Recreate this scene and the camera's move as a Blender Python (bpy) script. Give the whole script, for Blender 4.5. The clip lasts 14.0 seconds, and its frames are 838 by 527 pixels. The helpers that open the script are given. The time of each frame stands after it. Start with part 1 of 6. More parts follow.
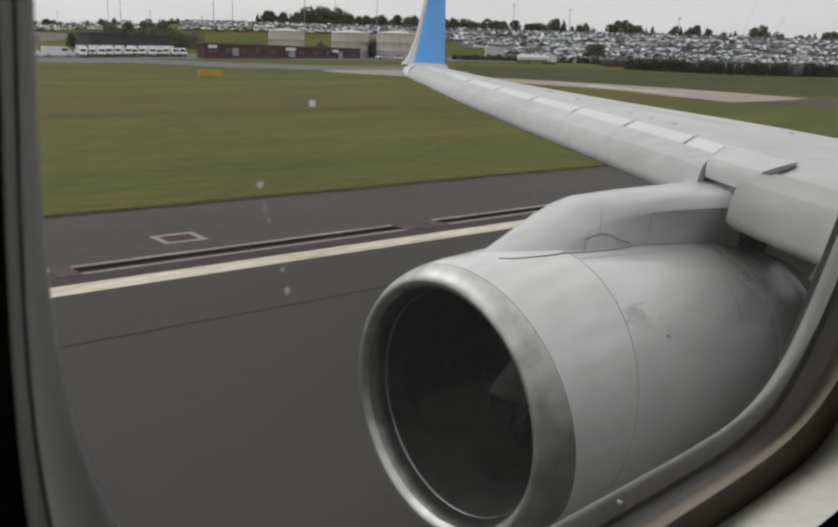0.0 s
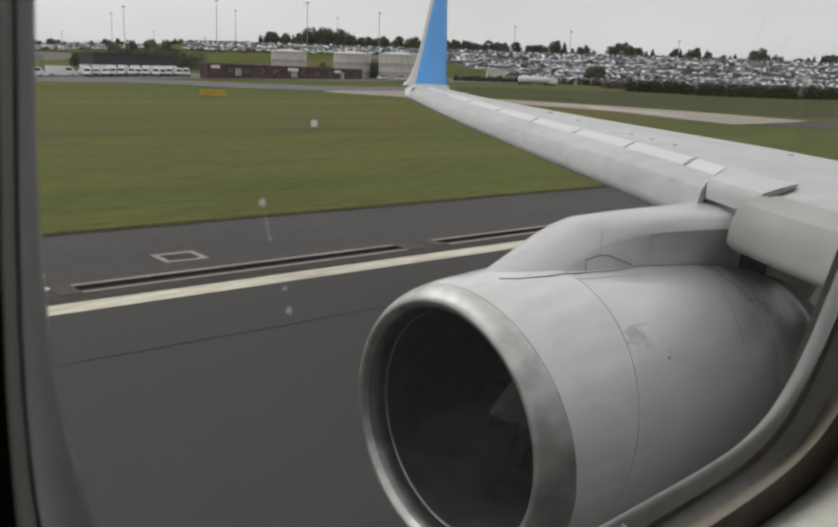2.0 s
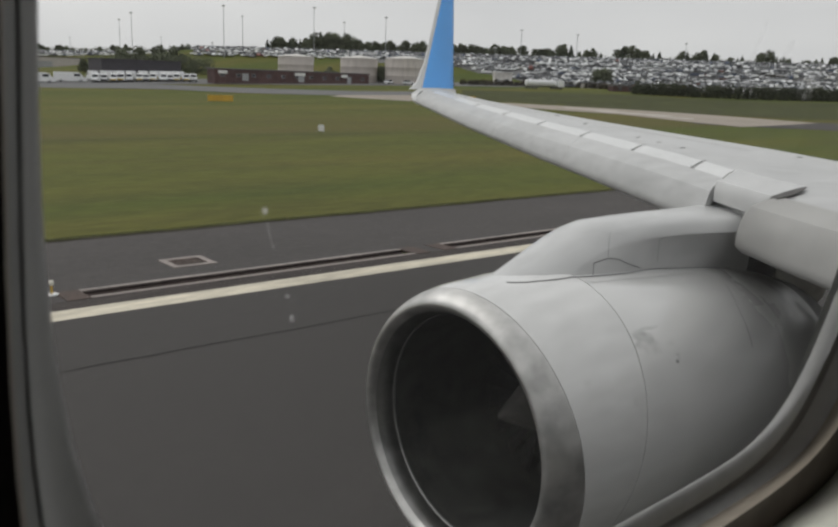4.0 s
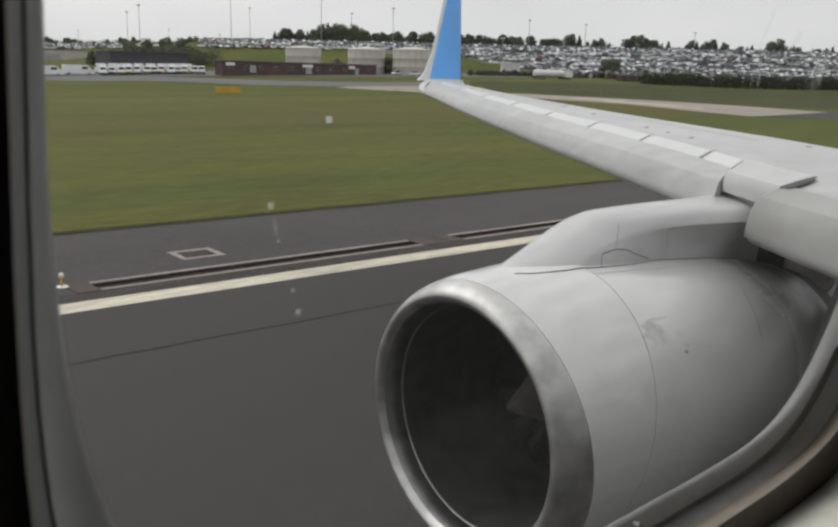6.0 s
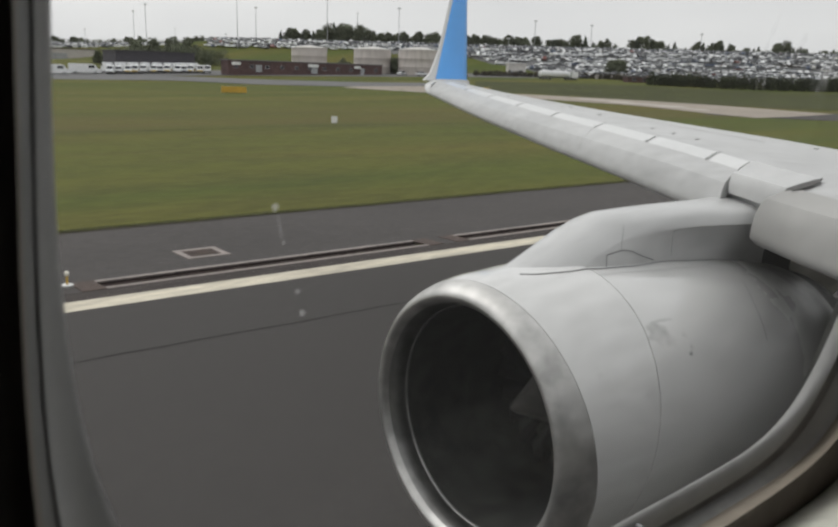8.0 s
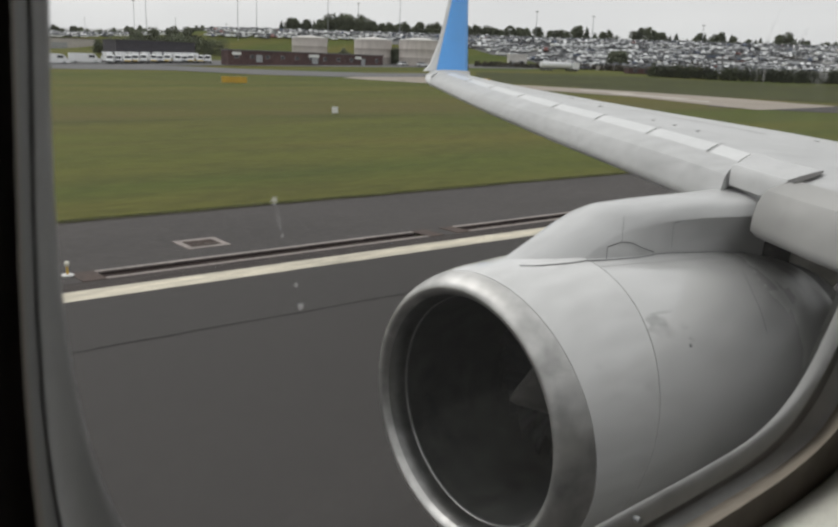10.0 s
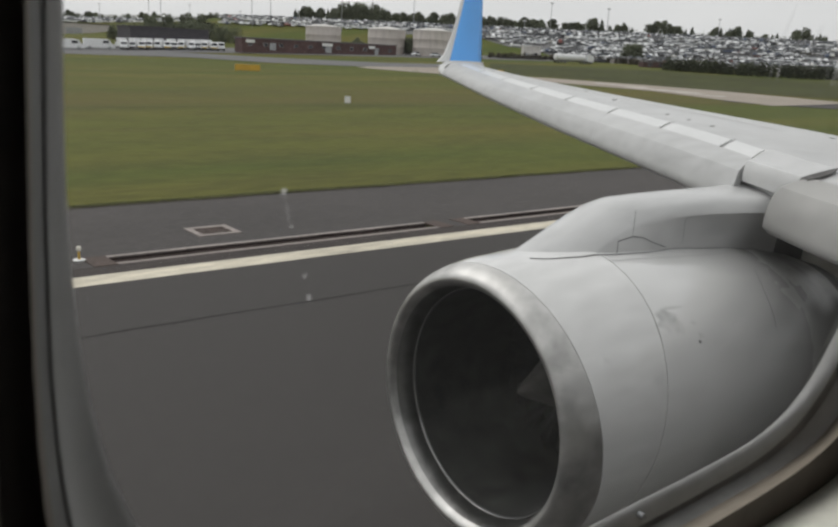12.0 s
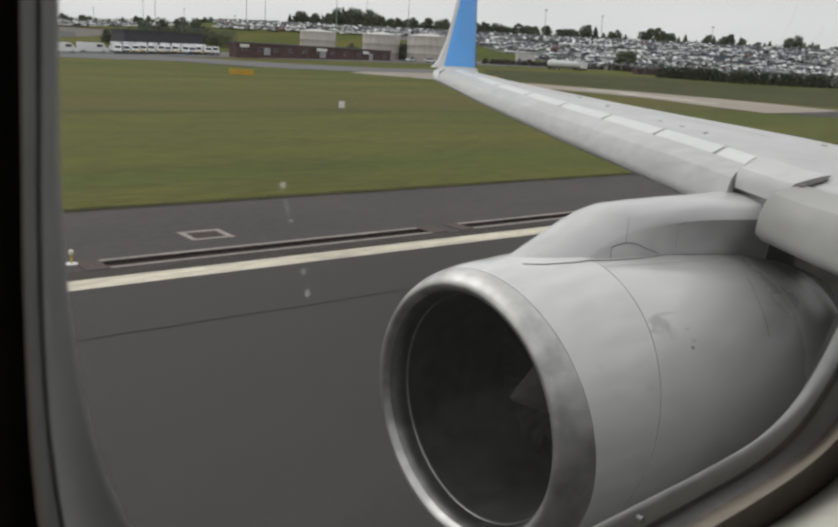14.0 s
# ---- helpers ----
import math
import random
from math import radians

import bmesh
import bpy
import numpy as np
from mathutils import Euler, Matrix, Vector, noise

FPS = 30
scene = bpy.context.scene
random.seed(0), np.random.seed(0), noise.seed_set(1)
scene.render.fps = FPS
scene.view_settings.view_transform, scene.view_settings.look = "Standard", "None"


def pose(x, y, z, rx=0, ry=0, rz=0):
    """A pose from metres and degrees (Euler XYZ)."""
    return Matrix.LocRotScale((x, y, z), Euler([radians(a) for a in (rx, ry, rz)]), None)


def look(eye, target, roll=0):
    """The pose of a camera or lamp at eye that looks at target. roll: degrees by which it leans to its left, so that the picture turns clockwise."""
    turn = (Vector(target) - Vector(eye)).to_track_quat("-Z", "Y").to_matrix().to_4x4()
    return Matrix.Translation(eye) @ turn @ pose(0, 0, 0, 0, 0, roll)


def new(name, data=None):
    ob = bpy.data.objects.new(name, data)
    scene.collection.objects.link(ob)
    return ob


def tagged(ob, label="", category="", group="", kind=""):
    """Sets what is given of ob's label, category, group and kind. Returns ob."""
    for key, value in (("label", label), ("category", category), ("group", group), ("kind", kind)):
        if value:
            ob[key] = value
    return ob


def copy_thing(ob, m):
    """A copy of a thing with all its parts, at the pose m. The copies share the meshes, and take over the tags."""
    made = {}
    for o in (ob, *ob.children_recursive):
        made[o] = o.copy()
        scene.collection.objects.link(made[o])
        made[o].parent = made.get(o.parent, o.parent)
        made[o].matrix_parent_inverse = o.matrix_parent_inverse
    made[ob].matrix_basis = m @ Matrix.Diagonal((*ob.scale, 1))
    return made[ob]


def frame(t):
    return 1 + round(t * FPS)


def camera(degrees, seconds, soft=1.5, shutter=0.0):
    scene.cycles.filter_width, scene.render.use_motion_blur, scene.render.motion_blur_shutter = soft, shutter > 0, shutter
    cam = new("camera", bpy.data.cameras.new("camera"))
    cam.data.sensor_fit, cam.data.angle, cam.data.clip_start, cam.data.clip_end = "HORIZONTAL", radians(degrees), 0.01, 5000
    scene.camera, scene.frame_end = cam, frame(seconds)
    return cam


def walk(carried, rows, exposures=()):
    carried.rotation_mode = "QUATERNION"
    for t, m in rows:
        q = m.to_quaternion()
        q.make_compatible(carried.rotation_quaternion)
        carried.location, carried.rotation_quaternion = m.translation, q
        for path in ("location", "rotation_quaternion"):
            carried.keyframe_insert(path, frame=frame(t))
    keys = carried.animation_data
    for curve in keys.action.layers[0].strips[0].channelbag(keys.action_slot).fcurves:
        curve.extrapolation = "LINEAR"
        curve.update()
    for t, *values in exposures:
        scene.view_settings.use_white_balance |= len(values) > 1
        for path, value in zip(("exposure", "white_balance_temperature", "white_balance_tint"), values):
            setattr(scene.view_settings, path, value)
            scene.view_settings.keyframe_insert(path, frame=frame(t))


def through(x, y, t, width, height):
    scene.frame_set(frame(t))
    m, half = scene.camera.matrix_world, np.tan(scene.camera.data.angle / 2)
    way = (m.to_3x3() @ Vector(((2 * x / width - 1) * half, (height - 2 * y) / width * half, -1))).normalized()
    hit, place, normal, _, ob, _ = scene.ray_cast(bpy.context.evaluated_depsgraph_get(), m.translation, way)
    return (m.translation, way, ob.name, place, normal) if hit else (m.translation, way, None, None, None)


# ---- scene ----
# seconds, yaw towards the tail, pitch, lean (degrees)
WALK = [
    (0.0, 42.58, -14.13, -1.90), (0.5, 42.14, -14.20, -1.80), (1.0, 42.18, -14.00, -1.93),
    (1.5, 42.44, -13.58, -2.03), (2.0, 42.49, -12.75, -2.16), (2.2, 42.70, -12.38, -2.48),
    (4.3, 41.86, -12.45, -1.75), (4.5, 41.83, -12.19, -1.58), (5.0, 41.72, -12.81, -1.38), (5.5, 41.58, -12.93, -1.15),
    (6.0, 41.39, -13.11, -1.53), (6.5, 41.26, -12.92, -1.47), (7.0, 41.11, -13.60, -1.85),
    (7.5, 41.40, -12.96, -1.41), (8.0, 41.06, -13.11, -1.76), (8.2, 41.0, -12.85, -1.6), (10.3, 41.07, -13.78, -1.97),
    (10.5, 41.11, -12.55, -1.58), (11.0, 40.71, -14.54, -3.09), (11.5, 40.59, -13.53, -2.48),
    (12.0, 40.38, -14.39, -2.78), (12.5, 40.42, -14.49, -2.76), (13.0, 40.54, -14.10, -2.88),
    (13.5, 40.75, -14.35, -3.05), (14.0, 40.83, -14.00, -3.12),
]

EYE = Vector((0.0, 1.62, 5.23))


def carried_pose(yaw, pitch, lean, shift=(0, 0, 0)):
    return Matrix.Translation(EYE + Vector(shift)) @ pose(0, 0, 0, 90 + pitch, 0, -yaw) @ pose(0, 0, 0, 0, 0, -lean)


# small sway of the camera before the window: seconds, metres along x, y and z
SWAY = ((0.0, -0.0014, -0.0002, -0.0011), (2.0, -0.0003, 0.002, -0.0017), (5.0, 0.0002, 0.0004, -0.0005), (7.5, 0.0, 0.0, 0.0), (12.0, 0.0002, -0.0008, 0.0012), (14.0, 0.0006, 0.0016, -0.0012))


def sway(t):
    return [float(np.interp(t, [r[0] for r in SWAY], [r[k] for r in SWAY])) for k in (1, 2, 3)]


cam = camera(53.96, 14.0, soft=2.5)
cam.data.dof.use_dof, cam.data.dof.focus_distance, cam.data.dof.aperture_fstop = True, 25.0, 45.0
walk(cam, [(t, carried_pose(a, b, c, sway(t))) for t, a, b, c in WALK],
     exposures=[(0.0, -0.08), (2.2, -0.1), (4.5, -0.16), (5.0, -0.09), (5.5, 0.02), (8.0, 0.05), (10.5, 0.05), (11.0, 0.0), (14.0, 0.0)])

# ---- daylight: a closed grey overcast ----
SUN_UP, SUN_AT = 52.0, -20.0
world = bpy.data.worlds.new("overcast")
scene.world = world
world.use_nodes = True
wn, wl = world.node_tree.nodes, world.node_tree.links
wn.clear()
sky = wn.new("ShaderNodeTexSky")
sky.sky_type, sky.sun_disc = "NISHITA", False
sky.sun_elevation, sky.sun_rotation = radians(SUN_UP), radians(SUN_AT)
sky.air_density, sky.dust_density = 1.0, 3.0
grey = wn.new("ShaderNodeHueSaturation")
grey.inputs["Saturation"].default_value = 0.12
wl.new(sky.outputs[0], grey.inputs["Color"])
wco = wn.new("ShaderNodeTexCoord")
wmap = wn.new("ShaderNodeMapping")
wmap.inputs["Scale"].default_value = (1.0, 1.0, 3.5)
wl.new(wco.outputs["Generated"], wmap.inputs[0])
cloud = wn.new("ShaderNodeTexNoise")
cloud.inputs["Scale"].default_value, cloud.inputs["Detail"].default_value = 2.2, 5.0
wl.new(wmap.outputs[0], cloud.inputs["Vector"])
ramp = wn.new("ShaderNodeValToRGB")
ramp.color_ramp.elements[0].position, ramp.color_ramp.elements[0].color = 0.3, (5.9, 5.95, 6.0, 1)
ramp.color_ramp.elements[1].position, ramp.color_ramp.elements[1].color = 0.72, (7.5, 7.5, 7.4, 1)
wl.new(cloud.outputs[0], ramp.inputs[0])
wmix = wn.new("ShaderNodeMixRGB")
wmix.inputs[0].default_value = 0.85
wl.new(grey.outputs[0], wmix.inputs[1])
wl.new(ramp.outputs[0], wmix.inputs[2])
# an overcast sky is brighter overhead than at the horizon
wsep = wn.new("ShaderNodeSeparateXYZ")
wl.new(wco.outputs["Generated"], wsep.inputs[0])
wrise = wn.new("ShaderNodeMapRange")
wrise.inputs["From Min"].default_value, wrise.inputs["From Max"].default_value = 0.05, 1.0
wrise.inputs["To Min"].default_value, wrise.inputs["To Max"].default_value = 1.0, 1.2
wl.new(wsep.outputs["Z"], wrise.inputs["Value"])
wbright = wn.new("ShaderNodeMixRGB")
wbright.blend_type, wbright.inputs[0].default_value = "MULTIPLY", 1.0
wl.new(wmix.outputs[0], wbright.inputs[1])
wl.new(wrise.outputs[0], wbright.inputs[2])
wbg = wn.new("ShaderNodeBackground")
wbg.inputs["Strength"].default_value = 0.117
wl.new(wbright.outputs[0], wbg.inputs[0])
wout = wn.new("ShaderNodeOutputWorld")
wl.new(wbg.outputs[0], wout.inputs[0])
sun = new("sun", bpy.data.lights.new("sun", "SUN"))
sun.data.energy, sun.data.angle, sun.data.color = 0.7, radians(45), (1.0, 0.97, 0.93)
sun.matrix_world = look((0, 0, 80), (0 - 60 * math.sin(radians(SUN_AT)), 0 - 60 * math.cos(radians(SUN_AT)), 80 - 60 * math.tan(radians(SUN_UP))))


# ---- materials ----
def surface(name, color, rough=0.6, metal=0.0, spread=0.18, grain=6.0, stains=0.6, bump=0.0, bump_scale=30.0, stretch=(1, 1, 1), dark=0.75, random_tint=0.0, spec=0.5):
    """A node material: two scales of noise over the base colour, roughness variation and fine relief."""
    m = bpy.data.materials.new(name)
    m.use_nodes = True
    n, l = m.node_tree.nodes, m.node_tree.links
    b = n["Principled BSDF"]
    b.inputs["Metallic"].default_value = metal
    b.inputs["Specular IOR Level"].default_value = spec
    g = n.new("ShaderNodeNewGeometry")
    mp = n.new("ShaderNodeMapping")
    mp.inputs["Scale"].default_value = stretch
    l.new(g.outputs["Position"], mp.inputs[0])
    fine, broad = n.new("ShaderNodeTexNoise"), n.new("ShaderNodeTexNoise")
    fine.inputs["Scale"].default_value, fine.inputs["Detail"].default_value = grain, 6.0
    broad.inputs["Scale"].default_value, broad.inputs["Detail"].default_value = stains, 4.0
    l.new(mp.outputs[0], fine.inputs["Vector"])
    l.new(mp.outputs[0], broad.inputs["Vector"])
    add = n.new("ShaderNodeMath")
    add.operation = "ADD"
    l.new(fine.outputs[0], add.inputs[0])
    l.new(broad.outputs[0], add.inputs[1])
    rp = n.new("ShaderNodeMapRange")
    rp.inputs["From Min"].default_value, rp.inputs["From Max"].default_value = 0.7, 1.3
    l.new(add.outputs[0], rp.inputs["Value"])
    mix = n.new("ShaderNodeMixRGB")
    c = Vector(color)
    mix.inputs[1].default_value = (*(c * (1 - spread) * (1 - (1 - dark) * spread)), 1)
    mix.inputs[2].default_value = (*[min(1.0, v) for v in c * (1 + spread)], 1)
    l.new(rp.outputs[0], mix.inputs[0])
    colour = mix.outputs[0]
    if random_tint:
        info = n.new("ShaderNodeObjectInfo")
        hs = n.new("ShaderNodeHueSaturation")
        vr = n.new("ShaderNodeMapRange")
        vr.inputs["To Min"].default_value, vr.inputs["To Max"].default_value = 1 - random_tint, 1 + random_tint
        l.new(info.outputs["Random"], vr.inputs["Value"])
        l.new(vr.outputs[0], hs.inputs["Value"])
        l.new(colour, hs.inputs["Color"])
        colour = hs.outputs[0]
    l.new(colour, b.inputs["Base Color"])
    rr = n.new("ShaderNodeMapRange")
    rr.inputs["To Min"].default_value, rr.inputs["To Max"].default_value = max(0.02, rough * 0.88), min(1.0, rough * 1.12)
    l.new(broad.outputs[0], rr.inputs["Value"])
    l.new(rr.outputs[0], b.inputs["Roughness"])
    if bump:
        bn = n.new("ShaderNodeTexNoise")
        bn.inputs["Scale"].default_value, bn.inputs["Detail"].default_value = bump_scale, 5.0
        l.new(mp.outputs[0], bn.inputs["Vector"])
        bp = n.new("ShaderNodeBump")
        bp.inputs["Strength"].default_value, bp.inputs["Distance"].default_value = bump, 0.02
        l.new(bn.outputs[0], bp.inputs["Height"])
        l.new(bp.outputs[0], b.inputs["Normal"])
    return m


def many_colours(name, stops, rough=0.35, spec=0.5):
    """Paint that differs from one joined piece to the next."""
    m = bpy.data.materials.new(name)
    m.use_nodes = True
    n, l = m.node_tree.nodes, m.node_tree.links
    b = n["Principled BSDF"]
    b.inputs["Roughness"].default_value = rough
    b.inputs["Specular IOR Level"].default_value = spec
    g = n.new("ShaderNodeNewGeometry")
    r = n.new("ShaderNodeValToRGB")
    r.color_ramp.interpolation = "CONSTANT"
    while len(r.color_ramp.elements) < len(stops):
        r.color_ramp.elements.new(0.5)
    for e, (p, c) in zip(r.color_ramp.elements, stops):
        e.position, e.color = p, (*c, 1)
    l.new(g.outputs["Random Per Island"], r.inputs[0])
    l.new(r.outputs[0], b.inputs["Base Color"])
    return m


def foliage(name, color, spread=0.5):
    m = surface(name, color, 0.7, spread=spread, grain=1.3, stains=0.15, random_tint=0.25, spec=0.2)
    return m


def thin_rubber(name, color, through=0.5):
    """Thin translucent rubber or plastic that daylight shines through."""
    m = surface(name, color, 0.6, spread=0.12, grain=120.0, stains=18.0)
    n, l = m.node_tree.nodes, m.node_tree.links
    t, x = n.new("ShaderNodeBsdfTranslucent"), n.new("ShaderNodeMixShader")
    t.inputs[0].default_value = (*color, 1)
    x.inputs[0].default_value = through
    l.new(n["Principled BSDF"].outputs[0], x.inputs[1])
    l.new(t.outputs[0], x.inputs[2])
    l.new(x.outputs[0], n["Material Output"].inputs[0])
    return m


def clear_pane(name):
    m = bpy.data.materials.new(name)
    m.use_nodes = True
    n, l = m.node_tree.nodes, m.node_tree.links
    n.remove(n["Principled BSDF"])
    t, g, x, f = n.new("ShaderNodeBsdfTransparent"), n.new("ShaderNodeBsdfGlossy"), n.new("ShaderNodeMixShader"), n.new("ShaderNodeFresnel")
    t.inputs[0].default_value = (0.96, 0.965, 0.965, 1)
    g.inputs["Roughness"].default_value = 0.03
    f.inputs["IOR"].default_value = 1.1
    l.new(f.outputs[0], x.inputs[0])
    l.new(t.outputs[0], x.inputs[1])
    l.new(g.outputs[0], x.inputs[2])
    # fine scratches and grime scatter a little daylight; the veil also imitates distance haze
    d, y = n.new("ShaderNodeBsdfTranslucent"), n.new("ShaderNodeMixShader")
    d.inputs[0].default_value = (0.9, 0.9, 0.88, 1)
    y.inputs[0].default_value = 0.0135
    l.new(x.outputs[0], y.inputs[1])
    l.new(d.outputs[0], y.inputs[2])
    l.new(y.outputs[0], n["Material Output"].inputs[0])
    return m


def broken_film(name, shader, color, amount, scale):
    """A broken thin film: one shader over clear gaps."""
    m = bpy.data.materials.new(name)
    m.use_nodes = True
    n, l = m.node_tree.nodes, m.node_tree.links
    n.remove(n["Principled BSDF"])
    b = n.new(shader)
    b.inputs["Color"].default_value = (*color, 1)
    t, x = n.new("ShaderNodeBsdfTransparent"), n.new("ShaderNodeMixShader")
    g = n.new("ShaderNodeNewGeometry")
    z = n.new("ShaderNodeTexNoise")
    z.inputs["Scale"].default_value = scale
    l.new(g.outputs["Position"], z.inputs["Vector"])
    r = n.new("ShaderNodeMapRange")
    r.inputs["From Min"].default_value, r.inputs["From Max"].default_value, r.inputs["To Max"].default_value = 0.3, 0.7, amount
    l.new(z.outputs[0], r.inputs["Value"])
    l.new(r.outputs[0], x.inputs[0])
    l.new(t.outputs[0], x.inputs[1])
    l.new(b.outputs[0], x.inputs[2])
    l.new(x.outputs[0], n["Material Output"].inputs[0])
    return m


def haze_film(name, amount, scale=60.0):
    """Dried drops and wiped streaks on plastic: daylight glows through them."""
    return broken_film(name, "ShaderNodeBsdfTranslucent", (0.85, 0.85, 0.85), amount, scale)


def grime_film(name, color, amount, scale=25.0):
    """Oil or rubbed dirt over paint."""
    return broken_film(name, "ShaderNodeBsdfDiffuse", color, amount, scale)


def grass_surface():
    m = surface("mown_grass", (0.089, 0.1, 0.0235), 0.9, spread=0.22, grain=2.0, stains=0.2, bump=0.5, bump_scale=9.0, stretch=(0.35, 1, 1), spec=0.1)
    n, l = m.node_tree.nodes, m.node_tree.links
    b = n["Principled BSDF"]
    old = b.inputs["Base Color"].links[0].from_socket
    g = n.new("ShaderNodeNewGeometry")
    mp = n.new("ShaderNodeMapping")
    mp.inputs["Scale"].default_value = (0.006, 0.06, 0.02)
    l.new(g.outputs["Position"], mp.inputs[0])
    z = n.new("ShaderNodeTexNoise")
    z.inputs["Scale"].default_value, z.inputs["Detail"].default_value = 1.0, 6.0
    l.new(mp.outputs[0], z.inputs["Vector"])
    r = n.new("ShaderNodeValToRGB")
    r.color_ramp.elements[0].position, r.color_ramp.elements[0].color = 0.38, (0.8, 0.92, 0.77, 1)
    r.color_ramp.elements[1].position, r.color_ramp.elements[1].color = 0.62, (1.34, 1.09, 1.12, 1)
    l.new(z.outputs[0], r.inputs[0])
    x = n.new("ShaderNodeMixRGB")
    x.blend_type = "MULTIPLY"
    x.inputs[0].default_value = 0.9
    l.new(old, x.inputs[1])
    l.new(r.outputs[0], x.inputs[2])
    # a belt of dry, browned grass along the middle of the field, broken into patches
    sp, rise, fall = n.new("ShaderNodeSeparateXYZ"), n.new("ShaderNodeMapRange"), n.new("ShaderNodeMapRange")
    l.new(g.outputs["Position"], sp.inputs[0])
    for node, y0, y1 in ((rise, 64.0, 76.0), (fall, 112.0, 88.0)):
        node.inputs["From Min"].default_value, node.inputs["From Max"].default_value = y0, y1
        l.new(sp.outputs["Y"], node.inputs["Value"])
    mp2, z2, patchy = n.new("ShaderNodeMapping"), n.new("ShaderNodeTexNoise"), n.new("ShaderNodeMapRange")
    mp2.inputs["Scale"].default_value = (0.018, 0.11, 0.05)
    l.new(g.outputs["Position"], mp2.inputs[0])
    z2.inputs["Scale"].default_value, z2.inputs["Detail"].default_value, z2.inputs["Roughness"].default_value = 1.0, 7.0, 0.65
    l.new(mp2.outputs[0], z2.inputs["Vector"])
    patchy.inputs["From Min"].default_value, patchy.inputs["From Max"].default_value = 0.32, 0.62
    patchy.inputs["To Max"].default_value = 0.8
    l.new(z2.outputs[0], patchy.inputs["Value"])
    belt, dry, brown = n.new("ShaderNodeMath"), n.new("ShaderNodeMath"), n.new("ShaderNodeMixRGB")
    belt.operation = dry.operation = "MULTIPLY"
    l.new(rise.outputs[0], belt.inputs[0])
    l.new(fall.outputs[0], belt.inputs[1])
    l.new(belt.outputs[0], dry.inputs[0])
    l.new(patchy.outputs[0], dry.inputs[1])
    l.new(dry.outputs[0], brown.inputs[0])
    l.new(x.outputs[0], brown.inputs[1])
    brown.inputs[2].default_value = (0.112, 0.09, 0.032, 1)
    l.new(brown.outputs[0], b.inputs["Base Color"])
    return m


def tail_shaded(name, base):
    """Cowl paint with the shade towards the tail put into its colour, noise-broken."""
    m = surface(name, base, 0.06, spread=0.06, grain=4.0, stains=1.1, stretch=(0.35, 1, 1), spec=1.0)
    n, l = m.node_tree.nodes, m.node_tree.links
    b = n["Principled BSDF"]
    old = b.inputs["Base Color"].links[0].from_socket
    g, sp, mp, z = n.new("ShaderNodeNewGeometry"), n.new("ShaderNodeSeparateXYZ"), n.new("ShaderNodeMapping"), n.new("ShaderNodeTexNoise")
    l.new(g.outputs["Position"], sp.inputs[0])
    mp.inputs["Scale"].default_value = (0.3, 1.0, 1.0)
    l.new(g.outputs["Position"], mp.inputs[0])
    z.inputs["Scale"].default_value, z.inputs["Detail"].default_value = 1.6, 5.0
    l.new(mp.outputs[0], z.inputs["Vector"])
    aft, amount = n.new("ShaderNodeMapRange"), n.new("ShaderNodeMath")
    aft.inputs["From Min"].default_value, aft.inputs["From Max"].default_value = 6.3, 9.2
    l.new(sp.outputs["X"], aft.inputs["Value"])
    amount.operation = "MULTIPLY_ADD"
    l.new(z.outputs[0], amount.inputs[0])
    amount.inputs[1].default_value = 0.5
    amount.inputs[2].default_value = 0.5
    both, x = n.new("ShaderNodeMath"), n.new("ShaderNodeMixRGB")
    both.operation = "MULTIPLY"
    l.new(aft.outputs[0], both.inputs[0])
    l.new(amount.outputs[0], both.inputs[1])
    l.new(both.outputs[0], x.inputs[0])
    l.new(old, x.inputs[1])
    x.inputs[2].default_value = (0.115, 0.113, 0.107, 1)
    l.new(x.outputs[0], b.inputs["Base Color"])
    # gloss fades aft in patches, to break up the bright reflection there
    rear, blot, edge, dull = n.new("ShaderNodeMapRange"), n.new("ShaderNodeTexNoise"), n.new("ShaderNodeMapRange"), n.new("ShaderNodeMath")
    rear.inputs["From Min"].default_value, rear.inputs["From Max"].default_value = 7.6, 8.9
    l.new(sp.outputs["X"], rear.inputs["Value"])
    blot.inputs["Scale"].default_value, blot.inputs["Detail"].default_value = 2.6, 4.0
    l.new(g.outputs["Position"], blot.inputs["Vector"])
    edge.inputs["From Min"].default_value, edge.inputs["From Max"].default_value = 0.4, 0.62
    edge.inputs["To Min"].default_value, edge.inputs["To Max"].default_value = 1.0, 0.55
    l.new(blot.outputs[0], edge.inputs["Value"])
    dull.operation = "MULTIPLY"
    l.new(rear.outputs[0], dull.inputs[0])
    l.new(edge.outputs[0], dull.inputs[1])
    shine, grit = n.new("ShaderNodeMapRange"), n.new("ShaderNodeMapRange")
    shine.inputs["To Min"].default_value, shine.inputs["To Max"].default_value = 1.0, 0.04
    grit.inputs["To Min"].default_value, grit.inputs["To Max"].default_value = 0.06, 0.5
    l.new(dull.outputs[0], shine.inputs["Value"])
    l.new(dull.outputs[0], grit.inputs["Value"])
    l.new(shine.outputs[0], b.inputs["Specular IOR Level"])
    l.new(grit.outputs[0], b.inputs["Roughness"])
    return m


